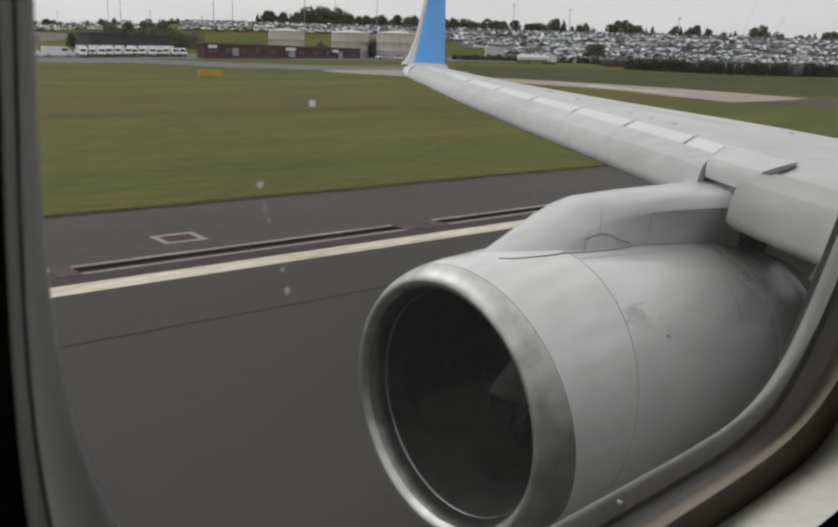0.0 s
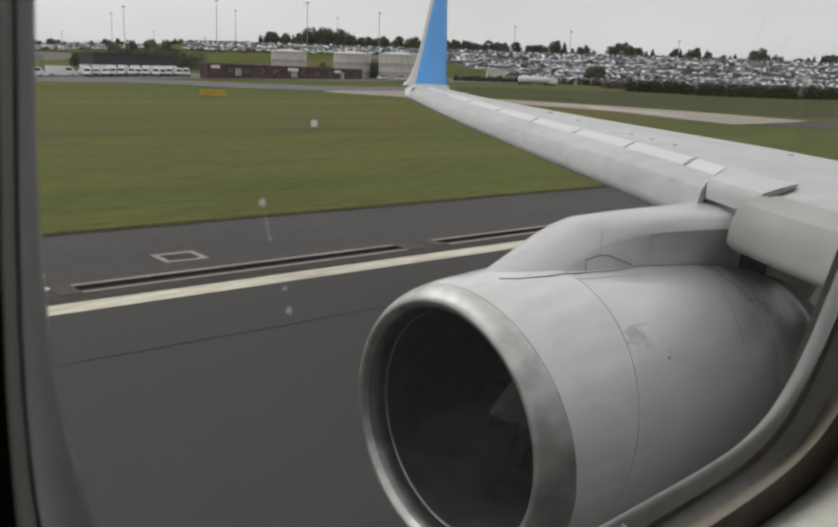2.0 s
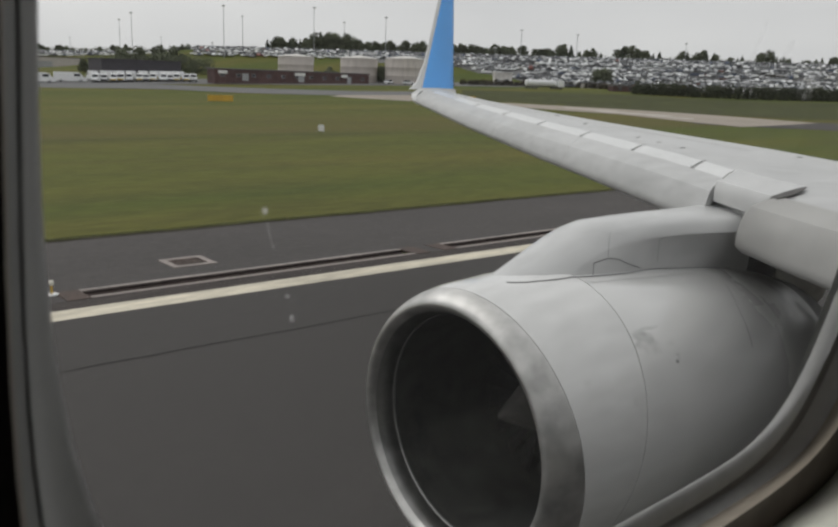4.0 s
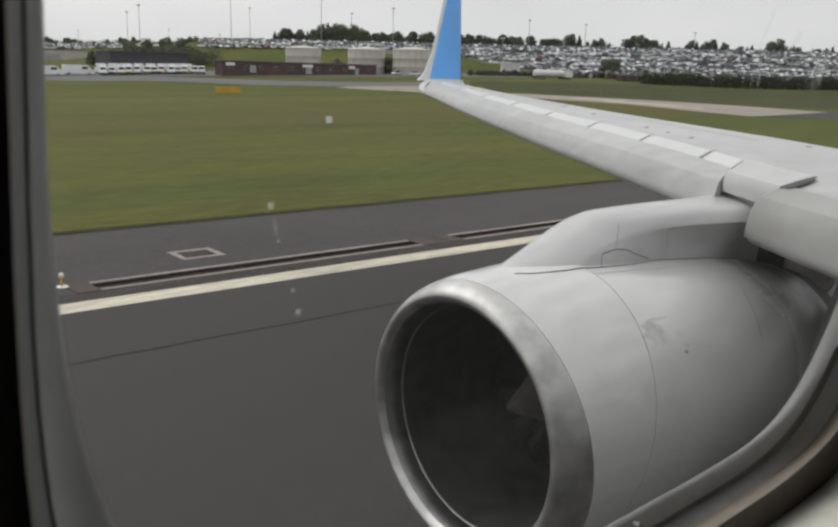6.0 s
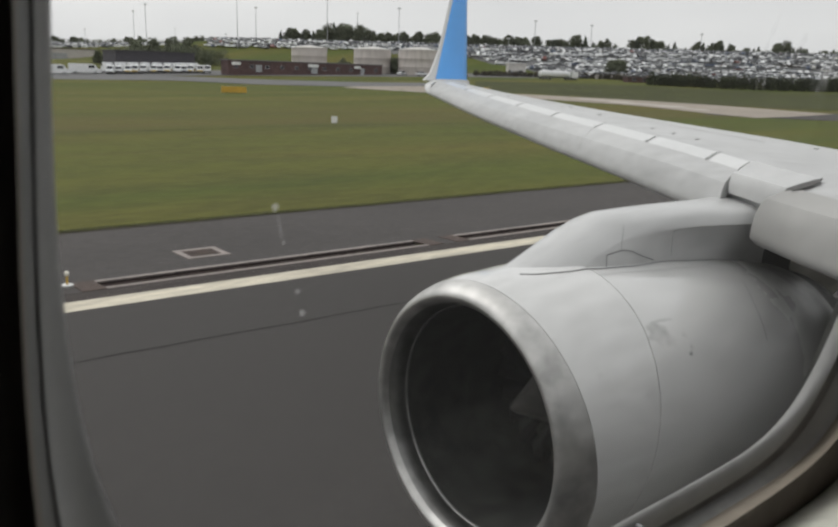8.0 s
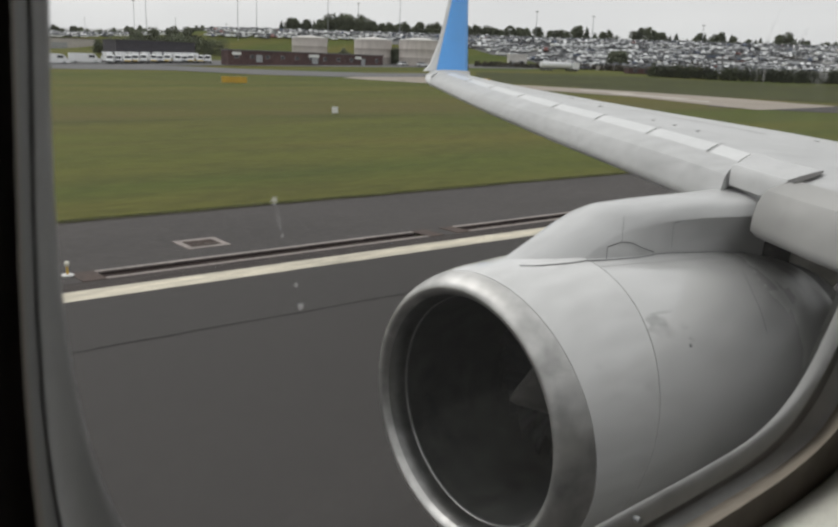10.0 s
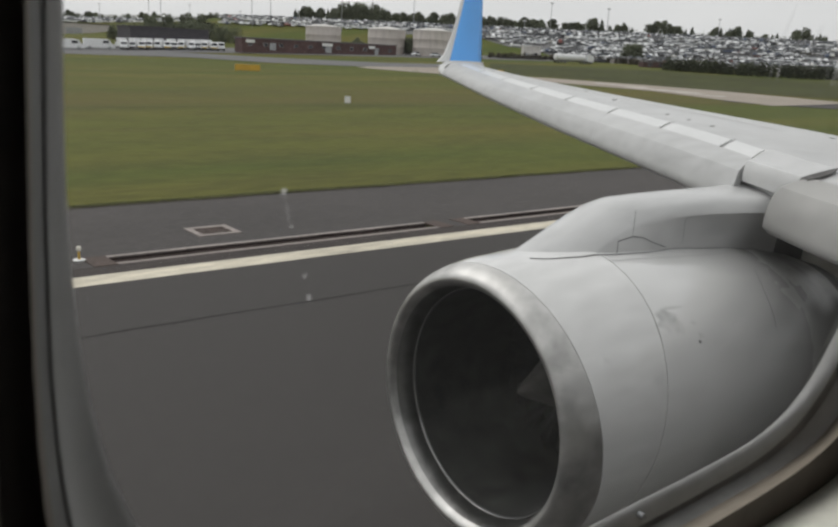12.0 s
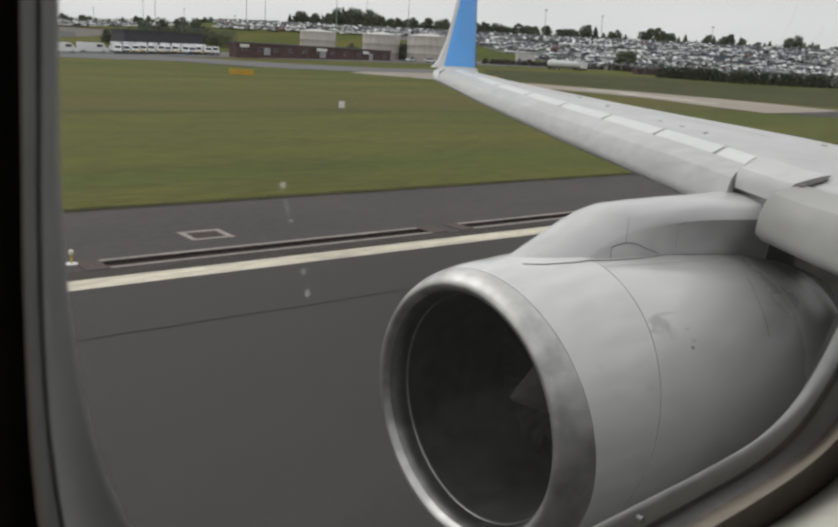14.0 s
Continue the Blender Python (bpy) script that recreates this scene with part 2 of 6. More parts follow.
TAIL_SHADED_COWL = tail_shaded("tail_shaded_white_cowl_paint", (0.68, 0.68, 0.67))
WHITE = surface("white_aircraft_paint", (0.68, 0.685, 0.68), 0.32, spread=0.05, grain=9.0, stains=1.4, stretch=(0.4, 1, 1))
HULL = surface("grey_fuselage_paint", (0.2, 0.205, 0.215), 0.35, spread=0.06, grain=4.0, stains=0.8)
COWL = surface("weathered_white_cowl_paint", (0.68, 0.68, 0.67), 0.12, spread=0.1, grain=6.0, stains=1.1, stretch=(0.35, 1, 1), spec=0.8)
WING_GREY = surface("pale_grey_wing_paint", (0.51, 0.513, 0.51), 0.42, spread=0.12, grain=7.0, stains=0.8, stretch=(1, 0.3, 1))
# inboard slat's darker wing grey, with the fuselage's shade put into it
SHADED_GREY = surface("shaded_grey_slat_paint", (0.41, 0.405, 0.39), 0.5, spread=0.14, grain=3.0, stains=0.7, stretch=(1, 0.4, 1))
STRUT = surface("weathered_strut_paint", (0.57, 0.572, 0.568), 0.25, spread=0.09, grain=5.0, stains=1.2, stretch=(0.4, 1, 1))
CHROME = surface("polished_inlet_metal", (0.55, 0.545, 0.53), 0.47, 1.0, spread=0.27, grain=5.0, stains=1.8)
# darker copy of the lip metal: the dark inlet's reflection put into colour
LIP_SHADE = surface("shade_toned_inner_lip_metal", (0.27, 0.268, 0.262), 0.34, 1.0, spread=0.3, grain=5.0, stains=2.0)
# near-black lining and fan tones hold the shade inside the inlet
DUCT = surface("inlet_shade_lining", (0.018, 0.019, 0.0165), 0.75, spread=0.9, grain=5.0, stains=1.2)
TITAN = surface("inlet_shade_fan_metal", (0.011, 0.011, 0.012), 0.6, 0.0, spread=0.3, spec=0.2)
FANCASE = surface("inlet_shade_fan_case", (0.017, 0.018, 0.0155), 0.75, spread=0.9, grain=5.0, stains=1.2)
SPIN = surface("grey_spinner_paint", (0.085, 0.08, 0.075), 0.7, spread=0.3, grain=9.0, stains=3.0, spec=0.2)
INRING = surface("inlet_joint_ring", (0.06, 0.06, 0.06), 0.8, spread=0.2)
SOOT = grime_film("oily_mark", (0.14, 0.14, 0.14), 0.6, 9.0)
FAINT = grime_film("rubbed_dirt", (0.3, 0.3, 0.28), 0.17, 5.0)
JOINT = surface("painted_panel_joint", (0.17, 0.17, 0.17), 0.6, spread=0.2)
SHUT = surface("panel_gap_shadow", (0.24, 0.24, 0.24), 0.7, spread=0.2)
GAP_SHADE = surface("slat_gap_shade", (0.12, 0.118, 0.115), 0.8, spread=0.35, grain=9.0, stains=3.0, spec=0.1)
# dark blotches that paint mottled reflections onto the nozzle
MOTTLED = surface("mottled_reflection_metal", (0.085, 0.082, 0.08), 0.6, 0.0, spread=0.85, grain=2.4, stains=1.6, bump=0.6, bump_scale=3.0, spec=0.2)
# near-black tone that paints the deep shade under the wing
REAR_SHADE = surface("shaded_rear_fairing", (0.045, 0.044, 0.045), 0.8, spread=0.5, grain=3.0, stains=1.0, spec=0.1)
PALE_FILL = surface("pale_reflection_tone", (0.8, 0.73, 0.62), 0.5, 0.0, spread=0.35, grain=3.0, stains=2.5)
BLUE = surface("sky_blue_winglet_paint", (0.125, 0.43, 0.95), 0.35, spread=0.05, grain=3.0, stains=0.5)
SEAL = thin_rubber("grey_window_seal_rubber", (0.47, 0.47, 0.465), 0.4)
SPACER = thin_rubber("dull_window_spacer", (0.34, 0.34, 0.335), 0.1)
# this grey holds the shade of the recesses it lines
GAP = surface("recess_shade_grey", (0.27, 0.27, 0.27), 0.8, spread=0.2, grain=90.0, stains=12.0)
BEIGE = surface("beige_window_retainer", (0.29, 0.252, 0.205), 0.6, spread=0.14, grain=120.0, stains=20.0)
# dark brown tone with the reveal's shade put into it
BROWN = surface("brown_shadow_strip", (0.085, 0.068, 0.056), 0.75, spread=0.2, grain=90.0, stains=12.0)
CABIN = surface("cream_cabin_panel", (0.8, 0.79, 0.7), 0.6, spread=0.08, grain=160.0, stains=14.0, bump=0.15, bump_scale=700.0)
LINER = surface("dim_cabin_lining", (0.36, 0.36, 0.345), 0.8, spread=0.15, grain=20.0)
PANE = clear_pane("acrylic_pane")
FILM = haze_film("dried_water_film", 0.12, 160.0)
WIPED = haze_film("wiped_streak_film", 0.24, 260.0)
SPECK = haze_film("ice_speck", 0.52, 900.0)
STAIN = surface("brown_stained_asphalt", (0.056, 0.048, 0.045), 0.9, spread=0.25, grain=5.0, stains=0.4, stretch=(0.3, 1, 1), spec=0.15)
ASPHALT = surface("runway_asphalt", (0.052, 0.0483, 0.0458), 0.85, spread=0.09, grain=9.0, stains=0.22, bump=0.2, bump_scale=60.0, stretch=(0.5, 1, 1), spec=0.25)
SHOULDER = surface("shoulder_asphalt", (0.073, 0.067, 0.0645), 0.88, spread=0.18, grain=7.0, stains=0.3, bump=0.5, bump_scale=50.0, stretch=(0.4, 1, 1), spec=0.2)
TAXI = surface("taxiway_asphalt", (0.15, 0.15, 0.15), 0.88, spread=0.14, grain=2.0, stains=0.08, stretch=(0.5, 1, 1), spec=0.2)
CONCRETE = surface("pale_taxiway_concrete", (0.33, 0.29, 0.245), 0.85, spread=0.14, grain=1.2, stains=0.06, spec=0.2)
LIGHT_CONC = surface("worn_light_concrete", (0.5, 0.46, 0.41), 0.85, spread=0.12, grain=1.5, stains=0.2, spec=0.2)
KERB = surface("drain_edge_concrete", (0.28, 0.245, 0.225), 0.85, spread=0.25, grain=6.0, stains=0.6)
DRAIN = surface("rusty_drain_channel", (0.036, 0.026, 0.024), 0.95, spread=0.4, grain=9.0, stains=0.9, stretch=(0.4, 1, 1), spec=0.05)
RUST = surface("rusty_iron_grate", (0.08, 0.055, 0.045), 0.8, 0.3, spread=0.35, grain=12.0, stains=2.0)
LINE = surface("worn_white_runway_paint", (0.57, 0.525, 0.425), 0.8, spread=0.3, grain=5.0, stains=0.5, stretch=(0.25, 1, 1), spec=0.2)
TAR = surface("tar_sealed_joint", (0.034, 0.033, 0.031), 0.85, spread=0.35, grain=4.0, spec=0.1)
GRASS = grass_surface()
LONG_GRASS = surface("long_unmown_grass", (0.06, 0.066, 0.024), 0.9, spread=0.3, grain=1.2, stains=0.12, bump=0.6, bump_scale=5.0, stretch=(0.4, 1, 1), spec=0.1)
TUFT = foliage("verge_grass_blades", (0.115, 0.122, 0.04), 0.25)
SOIL_SHADE = surface("bare_soil_and_edge_shade", (0.046, 0.042, 0.028), 0.95, spread=0.4, grain=3.0, stains=0.5, spec=0.1)
YELLOW = surface("yellow_sign_paint", (0.52, 0.32, 0.03), 0.5, spread=0.1)
MARKER = surface("white_marker_board", (0.75, 0.75, 0.74), 0.5, spread=0.06)
BLACK = surface("black_sign_face", (0.02, 0.02, 0.02), 0.5, spread=0.2)
GALV = surface("galvanised_steel", (0.34, 0.35, 0.36), 0.5, 0.4, spread=0.12)
LENS = surface("light_lens_glass", (0.75, 0.72, 0.62), 0.15, spread=0.1)
AMBER = surface("amber_light_stem", (0.55, 0.36, 0.06), 0.5, spread=0.2)
TANK = surface("weathered_pale_tank_paint", (0.47, 0.43, 0.4), 0.6, spread=0.14, grain=0.8, stains=0.12, stretch=(1, 1, 0.25))
TANKROOF = surface("tank_roof_paint", (0.58, 0.56, 0.53), 0.6, spread=0.1, grain=1.0)
REDBRICK = surface("dark_red_brick_wall", (0.085, 0.047, 0.045), 0.85, spread=0.35, grain=0.9, stains=0.12)
FLATROOF = surface("grey_flat_roof", (0.14, 0.13, 0.13), 0.85, spread=0.2)
PALEWALL = surface("pale_cladding_wall", (0.46, 0.43, 0.41), 0.6, spread=0.1, grain=1.0, stains=0.1)
DARKWALL = surface("dark_blue_grey_cladding", (0.055, 0.05, 0.065), 0.7, spread=0.2, grain=1.0)
CARGLASS = surface("car_window_glass", (0.07, 0.075, 0.08), 0.3, spread=0.2)
GLASS = surface("dark_window_glass", (0.03, 0.034, 0.04), 0.12, spread=0.2)
VANWHITE = surface("white_van_paint", (0.74, 0.75, 0.76), 0.3, spread=0.06, random_tint=0.06)
VANYELLOW = surface("yellow_van_panel", (0.6, 0.42, 0.05), 0.4, spread=0.1)
TYRE = surface("tyre_rubber", (0.025, 0.025, 0.025), 0.85, spread=0.2)
BARK = surface("tree_bark", (0.07, 0.055, 0.04), 0.9, spread=0.35, grain=5.0, stains=1.0)
# ridge foliage is lightened and greyed: distance haze put into its colour
LEAF = foliage("hazed_deciduous_leaves", (0.108, 0.12, 0.078), 0.45)
CONIFER = foliage("hazed_conifer_needles", (0.085, 0.097, 0.07), 0.4)
SCRUB = foliage("brown_scrub", (0.06, 0.052, 0.038), 0.5)
GOLD = foliage("yellow_green_leaves", (0.2, 0.17, 0.05), 0.4)
HEDGE = foliage("hedge_leaves", (0.05, 0.058, 0.032), 0.5)
CARS = many_colours("mixed_car_paint", [(0.0, (0.74, 0.75, 0.75)), (0.42, (0.5, 0.51, 0.52)), (0.66, (0.16, 0.165, 0.17)), (0.77, (0.05, 0.05, 0.055)), (0.87, (0.07, 0.09, 0.14)), (0.94, (0.2, 0.07, 0.06)), (0.955, (0.5, 0.5, 0.47))], 0.3)


# ---- mesh helpers ----
def mesh_of(name, bm, material, smooth=False):
    me = bpy.data.meshes.new(name)
    bm.to_mesh(me)
    bm.free()
    me.materials.append(material)
    if smooth:
        for p in me.polygons:
            p.use_smooth = True
    return me


def part(name, bm, material, parent=None, label="", smooth=False):
    ob = new(name, mesh_of(name, bm, material, smooth))
    if parent is not None:
        ob.parent = parent
    if label:
        tagged(ob, label)
    return ob


def root(name, label, category, group="", at=None):
    ob = tagged(new(name), label, category, group)
    ob.empty_display_size = 0.2
    if at is not None:
        ob.matrix_world = at
    return ob


def add_box(bm, x0, x1, y0, y1, z0, z1, bevel=0.0):
    r = bmesh.ops.create_cube(bm, size=1, matrix=Matrix.Translation(((x0 + x1) / 2, (y0 + y1) / 2, (z0 + z1) / 2)) @ Matrix.Diagonal((x1 - x0, y1 - y0, z1 - z0, 1)))
    if bevel:
        edges = list({e for v in r["verts"] for e in v.link_edges})
        bmesh.ops.bevel(bm, geom=edges, offset=bevel, segments=2, affect="EDGES", profile=0.6)
    return bm


def box(x0, x1, y0, y1, z0, z1, bevel=0.0):
    return add_box(bmesh.new(), x0, x1, y0, y1, z0, z1, bevel)


def add_rod(bm, p, q, r0, r1=None, n=8):
    p, q = Vector(p), Vector(q)
    m = Matrix.Translation((p + q) / 2) @ (q - p).to_track_quat("Z", "Y").to_matrix().to_4x4()
    bmesh.ops.create_cone(bm, cap_ends=True, segments=n, radius1=r0, radius2=r0 if r1 is None else r1, depth=(q - p).length, matrix=m)
    return bm


def rod(p, q, r0, r1=None, n=8):
    return add_rod(bmesh.new(), p, q, r0, r1, n)


def grid_faces(bm, rings, closed=True, flip=False):
    """Skins rows of points, each row as long as the next."""
    vs = [[bm.verts.new(p) for p in ring] for ring in rings]
    n = len(vs[0])
    for a, b in zip(vs, vs[1:]):
        for i in range(n if closed else n - 1):
            q = (a[i], a[(i + 1) % n], b[(i + 1) % n], b[i])
            bm.faces.new(q[::-1] if flip else q)
    return vs


def lathe(profile, n=72, m=None, start=0.0, sweep=360.0):
    """Turns (along, radius) pairs about the local x axis."""
    bm = bmesh.new()
    full = sweep >= 360
    k = n if full else n + 1
    rings = []
    for s, r in profile:
        rings.append([Vector((s, r * math.cos(radians(start + sweep * i / n)), r * math.sin(radians(start + sweep * i / n)))) for i in range(k)])
    grid_faces(bm, rings, full)
    if m is not None:
        bm.transform(m)
    bmesh.ops.recalc_face_normals(bm, faces=bm.faces)
    return bm


def smoothstep(x):
    x = min(1.0, max(0.0, x))
    return x * x * (3 - 2 * x)


# ---- the land ----
LEAN = -0.042          # the runway's line against the aircraft's axis
EDGE = 20.35                             # centre of the side stripe abeam the cabin


def uphill(x, y):
    return 0.7 * y + 0.71 * x


def land(x, y):
    """Height of the natural ground."""
    u = uphill(x, y)
    base = float(np.interp(u, (0, 150, 170, 214, 249, 280, 310, 345, 700), (-0.36, -0.3, -0.1, 0.5, 2.3, 3.2, 4.1, 5.4, 6.2)))
    q = x / max(y, 1.0)
    side = smoothstep((q - 0.28) / 0.25)
    hill = 13.0 * smoothstep((u - 340) / 110.0) * side + 11.0 * smoothstep((u - 480) / 120.0) * (1 - side) * smoothstep((q - 0.16) / 0.08)
    off = y - (30.0 + LEAN * x)
    return -0.36 + (base + hill + 0.36) * smoothstep(off / 70.0) - 0.05 * (1.0 if off < -2 else 0.0)


def spaced(stops):
    out = []
    for a, b, step in stops:
        out += list(np.arange(a, b, step))
    return out + [stops[-1][1]]


def build_ground():
    xs = spaced(((-4200, -600, 400), (-600, -120, 40), (-120, 620, 10), (620, 1000, 38), (1000, 4200, 400)))
    ys = spaced(((-4200, -200, 400), (-200, 20, 22), (20, 60, 4), (60, 620, 10), (620, 1000, 38), (1000, 4200, 400)))
    bm = bmesh.new()
    grid_faces(bm, [[Vector((x, y, land(x, y))) for x in xs] for y in ys], closed=False)
    bmesh.ops.recalc_face_normals(bm, faces=bm.faces)
    ob = part("ground", bm, GRASS, None, smooth=True)
    return tagged(ob, "wide mown airfield grass rising to a low hill", "grass", kind="structure")


def rw(x, w, z=0.0):
    """A point of the runway: x along it, w outwards from the side stripe."""
    return Vector((x, EDGE + w + LEAN * (x - 12.0), runway_height(w) + z))


def runway_height(w):
    return float(np.interp(w, (-50, -41.4, -20.7, 0, 9.2, 40), (-0.36, -0.3, 0.0, -0.3, -0.34, -0.34)))


def strip(w0, w1, x0, x1, z, step=8.0, cuts=1, wave=0.0, thick=0.0):
    bm = bmesh.new()
    n = max(1, int((x1 - x0) / step))
    rows = []
    for i in range(n + 1):
        x = x0 + (x1 - x0) * i / n
        j = wave * (noise.noise((x * 0.35, w0, 1.0)) + 0.6 * noise.noise((x * 1.7, w0, 5.0)))
        rows.append([rw(x, w0 + (w1 - w0) * k / cuts + j, z) for k in range(cuts + 1)])
    grid_faces(bm, rows, closed=False)
    bmesh.ops.recalc_face_normals(bm, faces=bm.faces)
    if bm.faces and sum(f.normal.z for f in bm.faces) < 0:
        bmesh.ops.reverse_faces(bm, faces=bm.faces)
    if thick:
        r = bmesh.ops.extrude_face_region(bm, geom=list(bm.faces))
        bmesh.ops.translate(bm, vec=(0, 0, -thick), verts=[v for v in r["geom"] if isinstance(v, bmesh.types.BMVert)])
        bmesh.ops.recalc_face_normals(bm, faces=bm.faces)
    return bm


build_ground()
runway = part("runway", strip(-50, 0.0, -900, 900, 0.0, 30, 6), ASPHALT)
tagged(runway, "dark grey runway asphalt with sealed joints", "runway", kind="structure")
DRAINS = ((-60.0, 5.2), (7.2, 17.6), (19.4, 65.0), (67.4, 77.2), (79.0, 140.0))
bm = strip(0.0, 1.4, -900, 900, 0.0, 6)
ends = [-900.0] + [x for d in DRAINS for x in d] + [900.0]
for piece in [strip(2.0, 9.2, -900, 900, 0.0, 6, 3)] + [strip(1.4, 2.0, a, b, 0.0, 6) for a, b in zip(ends[::2], ends[1::2])]:
    more = bpy.data.meshes.new("shoulder_piece")
    piece.to_mesh(more)
    bm.from_mesh(more)
    piece.free()
shoulder = part("shoulder", bm, SHOULDER)
tagged(shoulder, "grey asphalt shoulder beside the runway", "shoulder", kind="structure")
# dark strip that paints the shadow under the raised grass edge
tagged(part("verge_shadow", strip(8.9, 9.5, -300, 300, 0.012, 0.4, 1, 0.17), SOIL_SHADE), "painted shadow strip between shoulder and grass", "verge", kind="structure")
stripe = part("side_stripe", strip(-0.42, 0.42, -400, 400, 0.006, 1.0, 1, 0.012), LINE)
tagged(stripe, "worn white painted side stripe on the runway", "road marking", kind="structure")
for w, width, x0, x1 in ((-4.0, 0.08, -300, 300), (-9.2, 0.08, -300, 0.5)):
    j = part("sealed_joint", strip(w, w + width, x0, x1, 0.005, 0.8, 1, 0.11), TAR)
    tagged(j, "thin dark tar joint along the runway", "joint", kind="structure")
for x in (24.0, -88.0):
    bm = bmesh.new()
    rows = []
    for i in range(40):
        w = -0.5 - i * 0.5
        jx = 0.06 * noise.noise((w * 1.3, x, 2.0))
        rows.append([rw(x + jx + 0.02 * i - 0.035, w, 0.006), rw(x + jx + 0.02 * i + 0.035, w, 0.006)])
    grid_faces(bm, rows, closed=False)
    bmesh.ops.recalc_face_normals(bm, faces=bm.faces)
    j = part("sealed_joint", bm, TAR)
    tagged(j, "thin dark tar joint across the runway", "joint", kind="structure")


tagged(part("drain_stain", strip(0.5, 1.2, -300, 300, 0.004, 1.0, 1, 0.06), STAIN), "brown stained asphalt strip beside the drain", "stain", kind="structure")


# slot drains along the shoulder
def slot_drain(x0, x1):
    d = root("slot_drain", "long rusty brown slot drain with concrete edges", "drain", "drains beside the runway")
    bm = bmesh.new()
    n = max(2, int((x1 - x0) / 2.0))
    grid_faces(bm, [[rw(x0 + (x1 - x0) * k / n, w, z) for w, z in ((1.4, 0.0), (1.4, -0.08), (2.0, -0.08), (2.0, 0.0))] for k in range(n + 1)], closed=False)
    bmesh.ops.recalc_face_normals(bm, faces=bm.faces)
    part("channel", bm, DRAIN, d)
    part("kerb", strip(1.23, 1.4, x0, x1, 0.012, 2.0, thick=0.04), KERB, d)
    part("kerb", strip(2.0, 2.19, x0, x1, 0.014, 2.0, thick=0.04), KERB, d)
    for a, b in ((x0 - 0.6, x0), (x1, x1 + 0.6)):
        part("cover", strip(1.2, 2.2, a, b, 0.016, 0.5, thick=0.04), RUST, d, "rusty end cover")
    return d


for x0, x1 in DRAINS:
    slot_drain(x0, x1)


def grate_cover(x, w, sx, sy):
    """An iron grate in a concrete frame set into the shoulder."""
    g = root("drain_grate", "rusty iron drain grate in a pale concrete frame", "drain cover", "drain covers beside the runway", Matrix.Translation(rw(x, w)) @ pose(0, 0, 0, 0, 0, -2.4))
    e = 0.2
    for a in ((-sx, sx, -sy, -sy + e), (-sx, sx, sy - e, sy), (-sx, -sx + e, -sy + e, sy - e), (sx - e, sx, -sy + e, sy - e)):
        part("frame_side", box(a[0], a[1], a[2], a[3], -0.05, 0.022), KERB, g)
    bm = bmesh.new()
    n = 7
    for i in range(n):
        y = -sy + e + (2 * sy - 2 * e) * (i + 0.5) / n
        add_box(bm, -sx + e, sx - e, y - 0.035, y + 0.035, -0.05, 0.008)
    part("grate", bm, RUST, g)
    part("pit", box(-sx + e, sx - e, -sy + e, sy - e, -0.05, -0.02), GAP, g)


for x, w, sx, sy in ((11.0, 3.9, 0.68, 0.62), (66.2, 4.4, 0.7, 0.6), (-72.2, 6.6, 0.75, 0.7), (-72.9, 2.9, 0.8, 0.75), (-66.6, 3.9, 0.75, 0.6), (-64.9, 3.9, 0.6, 0.6), (-137.2, 4.3, 0.9, 0.7), (-176.0, 3.6, 0.8, 0.7), (51.0, 6.2, 0.6, 0.5)):
    grate_cover(x, w, sx, sy)


def edge_light(x, w):
    l = root("runway_edge_light", "small amber and white raised runway edge light", "runway light", "runway edge lights", Matrix.Translation(rw(x, w)))
    part("base", lathe([(0.0, 0.001), (0.0, 0.15), (0.03, 0.16), (0.045, 0.13), (0.045, 0.001)], 16, pose(0, 0, 0.0, 0, -90, 0)), MARKER, l)
    part("stem", rod((0, 0, 0.04), (0, 0, 0.26), 0.034, 0.028, 10), AMBER, l)
    part("lens", lathe([(0.26, 0.001), (0.26, 0.055), (0.32, 0.066), (0.38, 0.048), (0.4, 0.001)], 14, pose(0, 0, 0, 0, -90, 0)), LENS, l, smooth=True)


for x, w in ((6.5, 2.0), (66.5, 1.9), (-65.0, 1.4), (-137.0, 1.4), (-195.0, 1.6)):
    edge_light(x, w)


def inset_light(x, w):
    l = root("inset_light", "flush steel inset runway light with bright lens", "runway light", "inset runway lights", Matrix.Translation(rw(x, w)))
    part("ring", lathe([(0.0, 0.3), (0.012, 0.3), (0.016, 0.24), (0.008, 0.2)], 22, pose(0, 0, 0, 0, -90, 0)), TAR, l)
    part("housing", lathe([(0.0, 0.2), (0.02, 0.2), (0.03, 0.12), (0.03, 0.001)], 20, pose(0, 0, 0, 0, -90, 0)), LENS, l, "bright glass and steel housing", True)


for x, w in ((-172.7, -7.9), (42.9, -7.2), (42.9, -9.1), (11.9, -7.9), (11.9, -9.6)):
    inset_light(x, w)


# the turn-off: asphalt mouth, concrete taxiway, grey parallel taxiway
def sheet(left, right, z, n=24):
    """A paved sheet between two lines of points, laid on the land."""
    def along(pts, t):
        pts = [Vector(p) for p in pts]
        f = t * (len(pts) - 1)
        i = min(int(f), len(pts) - 2)
        return pts[i].lerp(pts[i + 1], f - i)
    bm = bmesh.new()
    rows = []
    for i in range(n + 1):
        a, b = along(left, i / n), along(right, i / n)
        rows.append([Vector((p.x, p.y, land(p.x, p.y) + z)) for p in (a.lerp(b, k / 8) for k in range(9))])
    grid_faces(bm, rows, closed=False)
    bmesh.ops.recalc_face_normals(bm, faces=bm.faces)
    if sum(f.normal.z for f in bm.faces) < 0:
        bmesh.ops.reverse_faces(bm, faces=bm.faces)
    return bm


